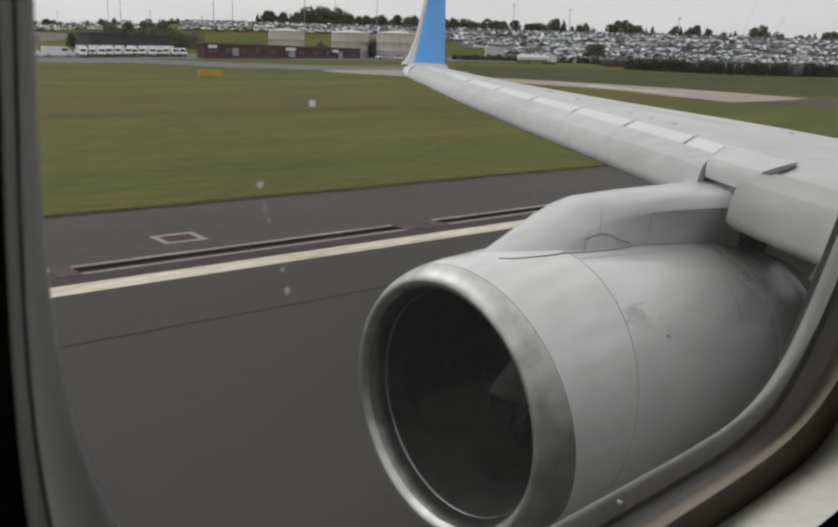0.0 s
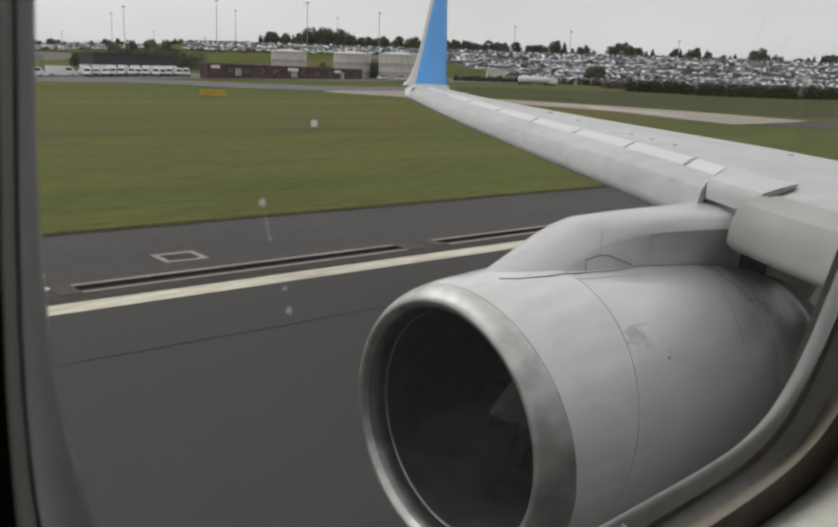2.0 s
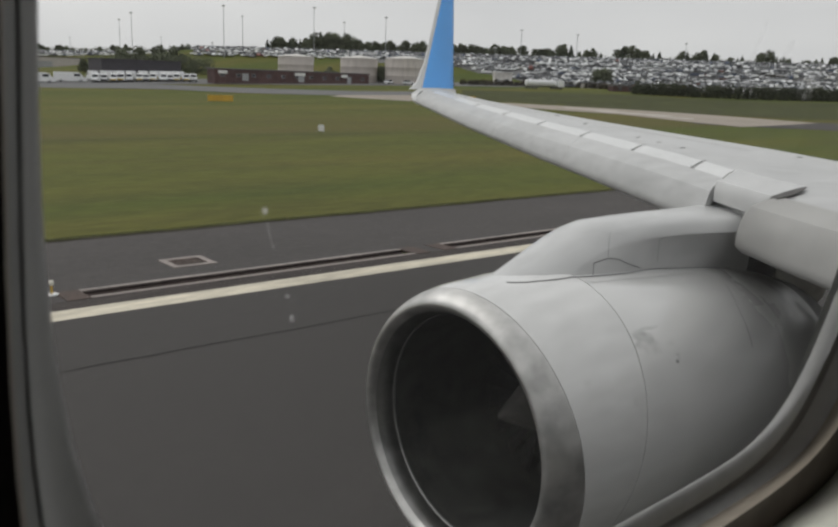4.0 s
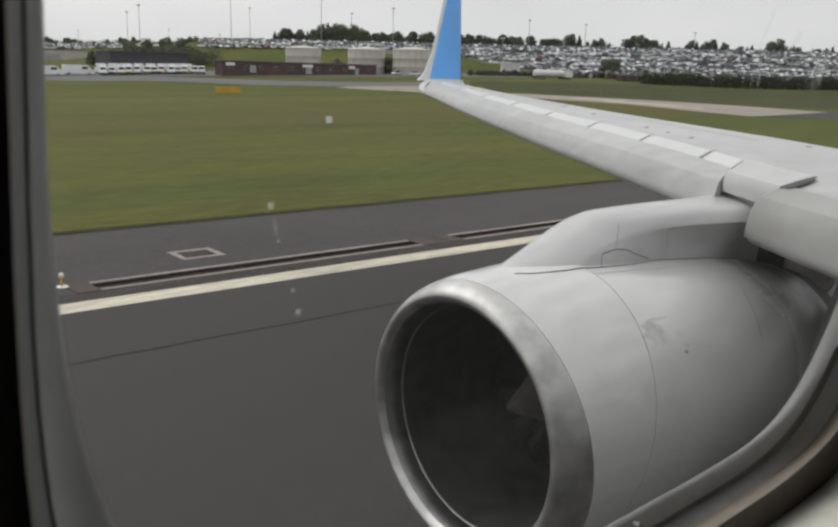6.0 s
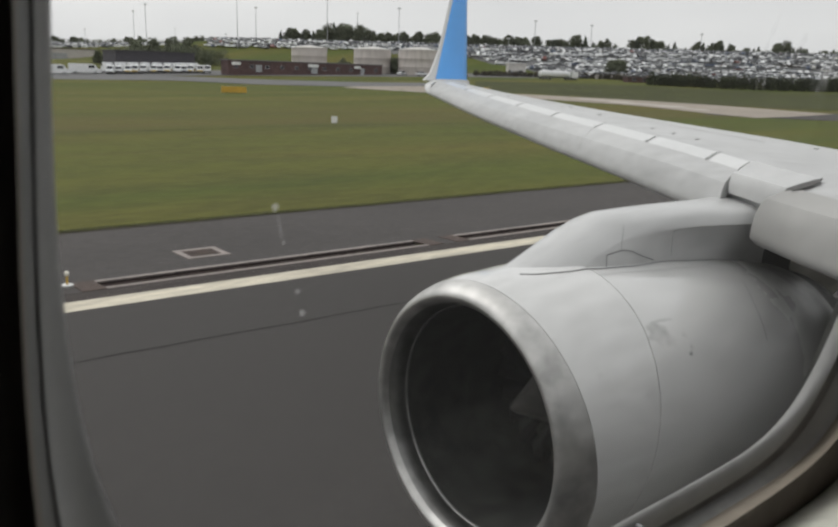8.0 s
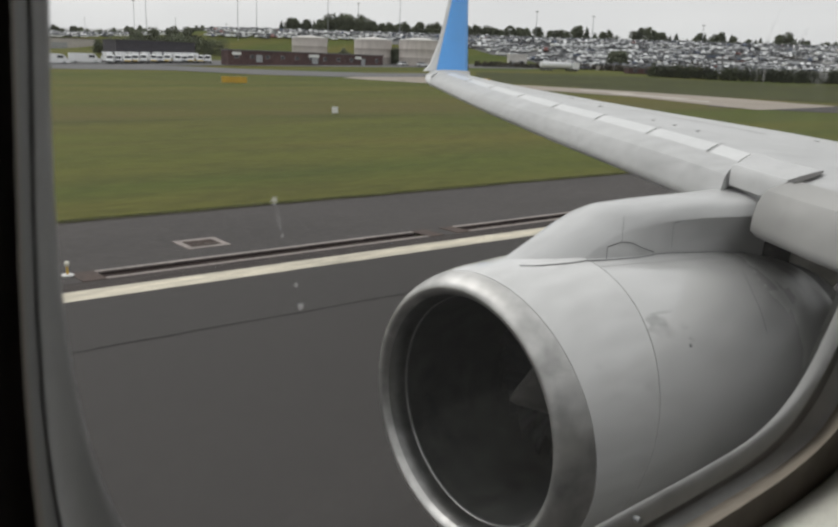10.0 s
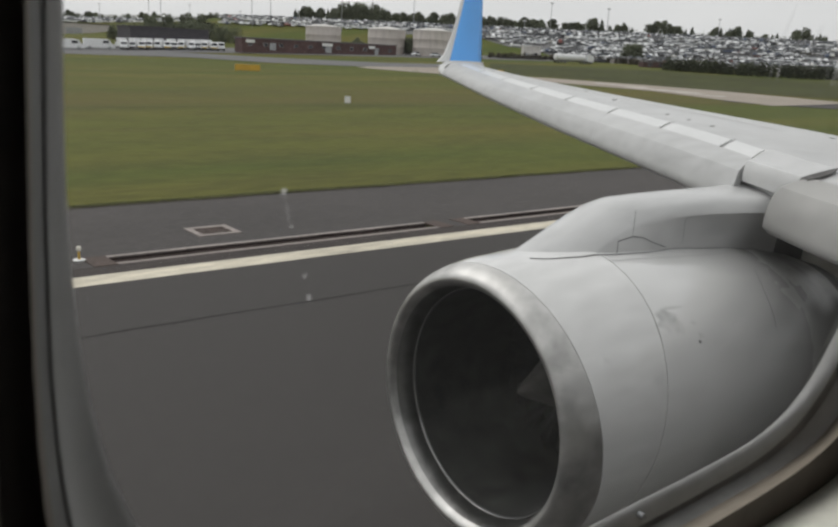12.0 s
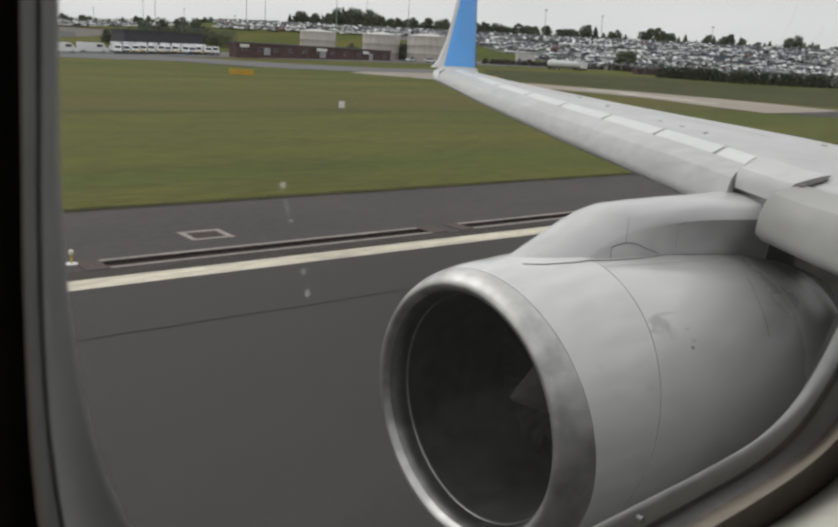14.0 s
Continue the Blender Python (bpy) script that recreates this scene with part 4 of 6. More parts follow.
def cowl_line(points, width=0.007, n=8):
    """A thin joint drawn along the skin through (along, degrees) points."""
    bm = bmesh.new()
    row = []
    for (s0, a0), (s1, a1) in zip(points, points[1:]):
        for k in range(n + 1):
            f = k / n
            row.append((s0 + (s1 - s0) * f, a0 + (a1 - a0) * f))
    across = abs(points[-1][0] - points[0][0]) < 0.05 * abs(points[-1][1] - points[0][1])
    rows = [[on_cowl(s - (width if across else 0), a - (0 if across else width * 22), 0.003), on_cowl(s + (width if across else 0), a + (0 if across else width * 22), 0.003)] for s, a in row]
    grid_faces(bm, rows, closed=False)
    bmesh.ops.recalc_face_normals(bm, faces=bm.faces)
    part("panel_joint", bm, JOINT, engine)


cowl_line([(1.26, 107.2), (2.1, 106.4), (2.92, 105.4), (3.3, 104.0)], 0.005)
cowl_line([(3.42, 117.0), (3.34, 121.9), (3.21, 131.3), (3.13, 140.9), (3.06, 150.0)], 0.006)

# ---- engine strut ----
def strut_ring(x, top, half, low, y=6.5):
    sh = min(0.2, 0.45 * (top - low))
    k = smoothstep((x - 6.6) / 0.7)          # further aft the side stands upright under a crease
    foot = half * 1.25 * (1 - k) + min(half, 0.33) * k
    pts = [(foot, low), (half * 1.12 * (1 - k) + min(half, 0.36) * k, low + 0.3), (half * (1.02 - 0.03 * k), top - sh * 1.08), (half * (0.97 + 0.05 * k), top - sh * (0.94 + 0.08 * k)), (half * (0.8 + 0.13 * k), top - sh * 0.5), (half * (0.55 + 0.22 * k), top - sh * (0.14 + 0.1 * k)), (half * (0.3 + 0.1 * k), top - sh * (0.02 + 0.08 * k)), (0, top)]
    far = min(1.0, 0.27 / half)
    return [Vector((x, y - a, z)) for a, z in pts] + [Vector((x, y + a * far, z)) for a, z in pts[-2::-1]]


bm = bmesh.new()
ST = [(5.16, 3.47, 0.06), (5.2, 3.49, 0.13), (5.28, 3.515, 0.2), (5.42, 3.555, 0.26), (5.72, 3.67, 0.33), (6.09, 3.82, 0.36), (6.35, 3.9, 0.36), (6.6, 3.94, 0.355), (7.1, 3.95, 0.34), (7.5, 3.948, 0.35), (7.88, 3.94, 0.38), (8.3, 3.93, 0.48), (8.6, 3.925, 0.57), (9.02, 3.93, 0.62), (9.36, 3.93, 0.62)]
vs = grid_faces(bm, [strut_ring(x, t, h, 3.1) for x, t, h in ST], closed=False)
for (x, _, _), a, b in zip(ST, vs, vs[1:]):
    if x > 7.0:
        bm.edges.get((a[3], b[3])).smooth = False
bmesh.ops.recalc_face_normals(bm, faces=bm.faces)
strut = part("strut", bm, STRUT, airliner, "white engine strut fairing above the cowl", True)
bm = bmesh.new()
grid_faces(bm, [[Vector((x, 6.22, z)) for z in (2.9, 3.8)] + [Vector((x, 6.78, z)) for z in (3.8, 2.9)] for x in (9.3, 10.5, 12.0)], closed=True)
bmesh.ops.recalc_face_normals(bm, faces=bm.faces)
part("rear_fairing", bm, REAR_SHADE, strut, "rear strut fairing with underwing shade in its colour")
# added ellipsoid on a sight line, standing in for a pale reflection
bm = bmesh.new()
bmesh.ops.create_uvsphere(bm, u_segments=24, v_segments=14, radius=1.0, matrix=Matrix.Translation((10.8, 6.2, 2.8)) @ pose(0, 0, 0, 0, 20, 0) @ Matrix.Diagonal((0.6, 0.36, 0.34, 1)))
part("pale_filler", bm, PALE_FILL, strut, "added pale ellipsoid standing in for a reflection", True)


def strut_mark(points, width=0.012, y=6.5):
    """A thin panel joint on the near face of the strut."""
    bm = bmesh.new()
    for (x0, z0), (x1, z1) in zip(points, points[1:]):
        def face_y(x):
            return y - float(np.interp(x, [s[0] for s in ST], [s[2] for s in ST])) * 1.1 - 0.012
        d = Vector((x1 - x0, 0, z1 - z0)).normalized()
        nrm = Vector((-d.z, 0, d.x)) * width / 2
        a, b = Vector((x0, face_y(x0), z0)), Vector((x1, face_y(x1), z1))
        bm.faces.new([bm.verts.new(p) for p in (a + nrm, b + nrm, b - nrm, a - nrm)])
    part("panel_joint", bm, JOINT, strut)


strut_mark([(6.2, 3.44), (6.2, 3.63), (6.42, 3.65), (6.6, 3.62), (6.75, 3.56), (7.0, 3.48)], 0.011)
strut_mark([(7.3, 3.5), (7.3, 3.74), (7.44, 3.75)], 0.006)
strut_mark([(6.42, 3.9), (6.42, 3.66)], 0.006)

# dark gap where the strut meets the cowl
bm = bmesh.new()
_last = None
for k in range(41):
    x = 5.24 + 3.66 * k / 40
    half = float(np.interp(x, [s[0] for s in ST], [s[2] for s in ST]))
    k_ = smoothstep((x - 6.6) / 0.7)
    y = 6.5 - (half * 1.17 * (1 - k_) + min(half, 0.36) * k_)
    loc = ENGINE.inverted() @ Vector((x, y, 3.4))
    o, r = bend(loc.x), cowl_radius(loc.x)
    z = (ENGINE @ Vector((loc.x, loc.y, o.z + math.sqrt(max(0.0, r * r - (loc.y - o.y) ** 2))))).z
    p = Vector((x, y - 0.012, z + 0.002))
    if _last is not None:
        add_rod(bm, _last, p, 0.006, n=6)
    _last = p
part("dark_gap", bm, SHUT, strut, "dark line along the gap between strut and cowl")

# ---- fuselage shell and the cabin window ----
FUS_Z, FUS_R = 4.42, 1.9
WX, WZ, WA, WB_LOW, WB_UP = 0.1882, 5.2458, 0.1545, 0.1565, 0.2
WALL_Y, WALL_LEAN = 1.735, 0.2      # the wall leans inwards with height, following the hull


def on_wall(x, depth, z):
    return Vector((x, WALL_Y + depth - WALL_LEAN * (z - 5.2), z))


def window_loop(fore, aft, down, n_fore, n_aft, depth, n=128):
    """A rounded opening: growth towards nose, tail and sill, squareness of its corners fore and aft, depth."""
    pts = []
    for i in range(n):
        t = 2 * math.pi * i / n
        c, q = math.cos(t), math.sin(t)
        k = 2 / (n_fore if c < 0 else n_aft)
        x = WX + (WA + (fore if c < 0 else aft)) * math.copysign(abs(c) ** k, c)
        z = WZ + ((WB_UP if q > 0 else WB_LOW) + down) * math.copysign(abs(q) ** k, q)
        pts.append(on_wall(x, depth, z))
    return pts


def ring_part(name, profile, material, parent, label=""):
    bm = bmesh.new()
    grid_faces(bm, [window_loop(*p) for p in profile])
    bmesh.ops.recalc_face_normals(bm, faces=bm.faces)
    return part(name, bm, material, parent, label, True)


HOLE_X, HOLE_A = (-0.5, 0.85), (10, 50)      # opening for the window wall: along, and degrees round the hull


def hull(r, x, deg):
    return Vector((x, r * math.cos(radians(deg)), FUS_Z + 1.06 * r * math.sin(radians(deg))))


def hull_skin(r):
    bm = bmesh.new()
    # unseen ends run long to keep sky light off the engine
    xs = [-22.0, -12.0, -5.0, -2.0, HOLE_X[0], HOLE_X[1], 2.0, 5.0, 8.0, 12.0, 18.0, 32.0]
    vs = [[bm.verts.new(hull(r, x, a)) for a in range(0, 360, 5)] for x in xs]
    for xa, p, q in zip(xs, vs, vs[1:]):
        for k in range(72):
            if xa == HOLE_X[0] and HOLE_A[0] <= 5 * k < HOLE_A[1]:
                continue
            bm.faces.new((p[k], p[(k + 1) % 72], q[(k + 1) % 72], q[k]))
    bmesh.ops.recalc_face_normals(bm, faces=bm.faces)
    return bm


shell = part("fuselage", hull_skin(FUS_R), HULL, airliner, "grey fuselage shell", smooth=True)
part("cabin_lining", hull_skin(FUS_R - 0.1), LINER, shell, "dim cabin lining", True)
for xe in (-22.0, 32.0):
    bm = bmesh.new()
    bm.faces.new([bm.verts.new(hull(FUS_R, xe, a)) for a in range(0, 360, 5)])
    part("bulkhead", bm, LINER, shell)
# unseen wing-to-body fairing under the cabin, added to block light reaching the cowl
bm = bmesh.new()
rows = []
for x, g in ((4.0, 0.15), (6.0, 0.7), (8.0, 1.0), (14.0, 1.0), (17.0, 0.6), (19.0, 0.1)):
    rows.append([Vector((x, 1.6 + 0.75 * g, 3.5)), Vector((x, 1.65 + 0.75 * g, 3.0)), Vector((x, 1.5 + 0.6 * g, 2.6 - 0.5 * g)), Vector((x, 0.9 + 0.3 * g, 2.5 - 0.8 * g)), Vector((x, 0.0, 2.45 - 0.85 * g))])
grid_faces(bm, rows, closed=False)
bmesh.ops.recalc_face_normals(bm, faces=bm.faces)
part("belly_fairing", bm, WING_GREY, shell, "unseen grey wing-to-body fairing added to block light", True)
def flare(k):
    """The moulded panel's flared edge, fitted to the view: flat fore, deep aft and below."""
    out = []
    for p in window_loop(0.0136 + 0.016 * k, 0.0189 + 0.004 * k, 0.0218 - 0.015 * k, 5.8 - k, 11.0 - 3 * k, -0.0205):
        f = smoothstep(((p.x - WX) / WA + 0.75) / 0.9)
        out.append(p - Vector((0, (0.004 + 0.026 * f) * k, 0)))
    return out


# window wall: a panel with the opening, inside and outside, joined to the hull
for name, inner, r, mat_, lab in (("cabin_panel", flare(1.0), FUS_R - 0.1, CABIN, "cream moulded cabin side panel"), ("outer_skin", window_loop(0.085, 0.085, 0.085, 5.0, 6.0, 0.035), FUS_R, HULL, "grey outer skin round the window")):
    bm = bmesh.new()
    lo, hi = hull(r, 0, HOLE_A[0]), hull(r, 0, HOLE_A[1])
    zs = [hull(r, 0, a).z for a in range(HOLE_A[0], HOLE_A[1] + 1, 5)]
    hy = [hull(r, 0, a).y for a in range(HOLE_A[0], HOLE_A[1] + 1, 5)]
    rect = []
    for p in inner:
        d = Vector((p.x - WX, 0, p.z - WZ))
        kx = ((HOLE_X[1] if d.x > 0 else HOLE_X[0]) - WX) / (d.x if abs(d.x) > 1e-6 else 1e-6)
        kz = ((hi.z if d.z > 0 else lo.z) - WZ) / (d.z if abs(d.z) > 1e-6 else 1e-6)
        k = min(abs(kx), abs(kz))
        z = WZ + d.z * k
        rect.append(Vector((WX + d.x * k, float(np.interp(z, zs, hy)), z)))
    grid_faces(bm, [inner, rect])
    bmesh.ops.recalc_face_normals(bm, faces=bm.faces)
    part(name, bm, mat_, shell, lab)

SEAL_END, GROOVE_END = (0.0028, -0.0013, 0.0079, 3.96, 6.98, -0.003), (0.0037, 0.0019, 0.0097, 3.94, 8.05, -0.004)
SPACER_END, RETAINER_END, REVEAL_END = (0.0063, 0.012, 0.0113, 3.99, 8.9, -0.009), (0.0091, 0.0077, 0.0064, 4.17, 6.5, -0.018), (0.0136, 0.0189, 0.0218, 5.8, 11.0, -0.0205)


def between(a, b, f, lift=0.0):
    p = [u + (v - u) * f for u, v in zip(a, b)]
    p[5] += lift
    return tuple(p)


INNER_EDGE = (0.0, 0.0, 0.0, 3.03, 6.73, 0.0)
window = ring_part("cabin_window", [(0.004, 0.004, 0.006, 3.4, 6.9, 0.005), (0.001, 0.001, 0.0022, 3.1, 6.8, 0.0025), INNER_EDGE, between(INNER_EDGE, SEAL_END, 0.15, -0.0009), between(INNER_EDGE, SEAL_END, 0.4, -0.0014),
                                    between(INNER_EDGE, SEAL_END, 0.7, -0.001), between(INNER_EDGE, SEAL_END, 0.9, -0.0002), SEAL_END], SEAL, airliner, "grey translucent rubber seal of the cabin window")
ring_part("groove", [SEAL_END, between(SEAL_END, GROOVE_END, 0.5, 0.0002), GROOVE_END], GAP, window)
ring_part("spacer", [GROOVE_END, between(GROOVE_END, SPACER_END, 0.3, -0.0003), between(GROOVE_END, SPACER_END, 0.7), SPACER_END], SPACER, window, "dull grey window spacer")
ring_part("retainer", [SPACER_END, between(SPACER_END, RETAINER_END, 0.12, -0.0005), between(SPACER_END, RETAINER_END, 0.5), between(SPACER_END, RETAINER_END, 0.88), RETAINER_END], BEIGE, window, "beige plastic window retainer")
ring_part("reveal", [RETAINER_END, between(RETAINER_END, REVEAL_END, 0.4, 0.0006), REVEAL_END], BROWN, window, "brown window reveal with shade put into its colour")
bm = bmesh.new()
grid_faces(bm, [flare(k / 4) for k in range(5)])
bmesh.ops.recalc_face_normals(bm, faces=bm.faces)
part("flared_edge", bm, CABIN, window, "cream flared edge of the cabin panel", True)
bm = bmesh.new()
bm.faces.new([bm.verts.new(p) for p in window_loop(0.03, 0.03, 0.03, 3.6, 6.5, 0.012)])
pane = part("pane", bm, PANE, window, "clear slightly dirty acrylic pane")
pane.visible_shadow = False

bm = rod(on_wall(0.2175, 0.0, 5.0862), on_wall(0.216, -0.0048, 5.0872), 0.0011, n=10)
part("screw", bm, GALV, window, "tiny steel screw on the seal")


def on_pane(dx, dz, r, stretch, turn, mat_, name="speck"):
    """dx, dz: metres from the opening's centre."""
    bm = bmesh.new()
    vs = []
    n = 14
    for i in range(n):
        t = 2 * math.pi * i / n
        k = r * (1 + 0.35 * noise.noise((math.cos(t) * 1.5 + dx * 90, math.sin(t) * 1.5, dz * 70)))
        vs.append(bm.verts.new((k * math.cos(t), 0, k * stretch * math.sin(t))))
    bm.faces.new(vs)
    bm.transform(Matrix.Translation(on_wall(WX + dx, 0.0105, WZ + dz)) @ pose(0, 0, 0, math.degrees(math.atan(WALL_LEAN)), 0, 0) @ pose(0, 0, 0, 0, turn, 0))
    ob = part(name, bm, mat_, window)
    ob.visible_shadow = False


# placed and turned along sight lines from EYE to fit the camera's view
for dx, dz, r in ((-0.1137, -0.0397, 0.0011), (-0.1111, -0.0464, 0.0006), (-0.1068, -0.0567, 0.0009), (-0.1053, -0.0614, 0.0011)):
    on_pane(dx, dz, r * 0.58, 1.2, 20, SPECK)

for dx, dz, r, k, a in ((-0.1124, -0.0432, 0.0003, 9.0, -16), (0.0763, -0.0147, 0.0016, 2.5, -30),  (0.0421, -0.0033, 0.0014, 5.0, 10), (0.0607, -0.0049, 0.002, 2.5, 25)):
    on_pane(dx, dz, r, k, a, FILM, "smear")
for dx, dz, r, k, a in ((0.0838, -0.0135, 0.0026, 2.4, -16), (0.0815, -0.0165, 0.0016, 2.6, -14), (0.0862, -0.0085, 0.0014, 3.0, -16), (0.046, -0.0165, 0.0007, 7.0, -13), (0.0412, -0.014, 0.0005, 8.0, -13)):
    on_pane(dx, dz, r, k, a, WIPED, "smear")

# ---- things on the airfield ----
def sign_board(x, y, wide, high, turn, label, deep=0.35):
    s = root("taxiway_sign", label, "airfield sign", "yellow boxes on the grass", Matrix.Translation((x, y, land(x, y))) @ pose(0, 0, 0, 0, 0, turn))
    part("cabinet", box(-wide / 2, wide / 2, -deep / 2, deep / 2, 0.18, high, 0.03), YELLOW, s)
    for k in (-1, 1):
        part("leg", rod((k * wide * 0.4, 0, -0.1), (k * wide * 0.4, 0, 0.2), 0.05), GALV, s)
    return s


sign_board(82.0, 154.0, 5.0, 1.35, -18, "long yellow taxiway sign box on the grass")
sign_board(149.5, 152.0, 5.0, 1.35, -18, "long yellow taxiway sign box on the grass")
s = sign_board(67.6, 49.5, 1.0, 1.05, -35, "small yellow runway distance sign with black characters", 0.3)
for dx, w, h in ((-0.18, 0.22, 0.3), (0.2, 0.16, 0.42)):
    part("lettering", box(dx - w / 2, dx + w / 2, -0.16, -0.151, 0.62 - h / 2, 0.62 + h / 2), BLACK, s)


def marker_board(x, y, wide, high, turn):
    b = root("marker_board", "small white square marker board on the grass", "marker", "white markers on the grass", Matrix.Translation((x, y, land(x, y))) @ pose(0, 0, 0, 0, 0, turn))
    part("board", box(-wide / 2, wide / 2, -0.06, 0.06, 0.12, high, 0.015), MARKER, b)
    for k in (-0.32, 0.32):
        part("leg", rod((k * wide, 0, -0.1), (k * wide, 0, 0.14), 0.03), GALV, b)


for x, y, w, h, a in ((50.2, 73.4, 0.62, 0.78, -35), (-99.5, 56.5, 0.75, 0.8, -30), (-103.0, 48.5, 0.4, 0.8, -30), (218.0, 82.0, 0.8, 0.9, -60), (207.0, 67.0, 0.8, 0.9, -60)):
    marker_board(x, y, w, h, a)
bm = bmesh.new()
rows = []
for i in range(30):
    t = i / 29
    x, y = -107 + 8 * t + 0.6 * math.sin(i), 55 - 20 * t
    rows.append([Vector((x - 0.35, y, land(x, y) + 0.012)), Vector((x + 0.35, y + 0.2, land(x, y) + 0.012))])
grid_faces(bm, rows, closed=False)
bmesh.ops.recalc_face_normals(bm, faces=bm.faces)
tagged(part("filled_trench", bm, SOIL_SHADE), "filled dark cable trench across the grass", "trench", kind="structure")


bm = bmesh.new()
rows = []
for i in range(120):
    x = -120 + 3.0 * i
    y = 70.3 + 0.5 * noise.noise((x * 0.05, 0, 7.0))
    w = 0.32 + 0.3 * noise.noise((x * 0.11, 4.0, 0))
    rows.append([Vector((x, y - w, land(x, y - w) + 0.014)), Vector((x, y + w, land(x, y + w) + 0.014))])
grid_faces(bm, rows, closed=False)
bmesh.ops.recalc_face_normals(bm, faces=bm.faces)
tagged(part("wheel_track", bm, LONG_GRASS), "dark worn track along the mown grass", "track", kind="structure")


def bare_patch(x, y, rx, ry):
    bm = bmesh.new()
    n = 26
    pts = []
    for i in range(n):
        t = 2 * math.pi * i / n
        k = 1 + 0.35 * noise.noise((2 * math.cos(t) + x, 2 * math.sin(t) + y, 0))
        px, py = x + rx * k * math.cos(t), y + ry * k * math.sin(t)
        pts.append(bm.verts.new((px, py, land(px, py) + 0.015)))
    bm.faces.new(pts)
    bmesh.ops.recalc_face_normals(bm, faces=bm.faces)
    tagged(part("bare_patch", bm, SOIL_SHADE), "bare worn patch of soil in the grass", "soil", kind="structure")


for a in ((60, 48.5, 4.0, 0.9), (71, 43, 3.5, 0.7)):
    bare_patch(*a)


def storage_tank(x, y, r, z0, wall, dome, label):
    t = root("storage_tank", label, "storage tank", "fuel tanks", Matrix.Translation((x, y, z0)))
    up = pose(0, 0, 0, 0, -90, 0)
    part("shell", lathe([(0.0, r), (wall * 0.33, r), (wall * 0.335, r + 0.03), (wall * 0.34, r), (wall * 0.66, r), (wall * 0.665, r + 0.03), (wall * 0.67, r), (wall, r)], 64, up), TANK, t, smooth=True)
    part("roof", lathe([(wall - 0.05, r + 0.12), (wall + 0.1, r + 0.12), (wall + dome * 0.4, r * 0.72), (wall + dome * 0.8, r * 0.35), (wall + dome, 0.01)], 64, up), TANKROOF, t, "pale shallow conical roof", True)
    part("base", lathe([(-1.2, r + 0.5), (0.12, r + 0.5), (0.12, r - 0.1)], 48, up), KERB, t)
    part("vent", rod((0, 0, wall + dome - 0.1), (0, 0, wall + dome + 0.6), 0.25), GALV, t)

storage_tank(176.0, 270.0, 6.6, 4.0, 8.6, 1.1, "pale weathered cylindrical storage tank behind a brick building")
storage_tank(189.3, 248.5, 6.8, 3.6, 8.9, 1.2, "pale weathered cylindrical storage tank beside another tank")
storage_tank(199.5, 234.5, 7.2, 3.8, 8.9, 1.2, "pale weathered cylindrical storage tank at the end")


def house_block(name, x0, x1, y0, y1, z0, z1, wall, roof, label, category, windows=(), turn=0.0, doors=()):
    """A block with walls, a roof slab, windows set into the front and doors. windows: (along, width, low, high)."""
    cx, cy = (x0 + x1) / 2, (y0 + y1) / 2
    h = root(name, label, category, "", Matrix.Translation((cx, cy, z0)) @ pose(0, 0, 0, 0, 0, turn))
    a, b, t = (x1 - x0) / 2, (y1 - y0) / 2, z1 - z0
    part("wall", box(-a, a, -b, b, -2.0, t), wall, h)
    part("roof", box(-a - 0.3, a + 0.3, -b - 0.3, b + 0.3, t, t + 0.35, 0.05), roof, h)
    for s, w, lo, hi in windows:
        f = part("window", box(s - w / 2 - 0.1, s + w / 2 + 0.1, -b - 0.05, -b + 0.1, lo - 0.1, hi + 0.1), GALV, h)
        part("window_glass", box(s - w / 2, s + w / 2, -b - 0.07, -b - 0.052, lo, hi), GLASS, f)
    for s, w, hi in doors:
        part("door", box(s - w / 2, s + w / 2, -b - 0.08, -b + 0.05, 0.0, hi), GALV, h)
    return h


brick = house_block("brick_building", 124.0, 184.5, 236.0, 240.5, 3.6, 6.9, REDBRICK, FLATROOF, "long low dark red brick building with pale fascia boards", "building",
                    [(-27.5 + 5.5 * i, 1.2, 1.2, 2.0) for i in range(11)], 1.0, [(-19.5, 2.2, 2.2), (1.5, 2.4, 2.2), (21.5, 1.6, 2.2)])
# pale boards fixed to the brick front
for s, w, z in ((-27.5, 3.0, 2.5), (1.0, 4.0, 2.5), (19.3, 2.6, 2.4)):
    part("fascia_board", box(s - w / 2, s + w / 2, -2.5, -2.3, z - 0.45, z + 0.45), MARKER, brick, "pale fascia board")
house_block("shed", 113.5, 143.5, 298, 310, 4.8, 9.2, DARKWALL, DARKWALL, "long dark blue-grey clad shed behind parked vans", "shed", [], 1.0)
house_block("hangar", 112.0, 157.0, 438, 462, 4.6, 11.0, PALEWALL, FLATROOF, "large pale windowless cargo hangar with plain walls", "hangar", [], 3.0, [(-12, 8, 4.5), (4, 8, 4.5)])
house_block("pump_house", 249.5, 256.5, 233, 239, 4.6, 9.3, TANKROOF, TANKROOF, "small pale square pump house on the yard", "building", [(1.5, 1.2, 1.2, 2.4)], -38.0, [(-2, 1.2, 2.2)])
house_block("brick_hut", 247.0, 259.0, 174, 178, 3.6, 5.6, REDBRICK, FLATROOF, "low dark red brick hut beside the hedge", "building", [(-3.5, 1.2, 0.9, 1.6), (0.5, 1.2, 0.9, 1.6)], -30.0, [(4, 1.1, 1.8)])
house_block("low_store", 258.0, 269.0, 196, 200, 4.4, 6.2, PALEWALL, FLATROOF, "low pale concrete store below the car park", "building", [], -30.0, [(-2, 1.2, 1.6)])


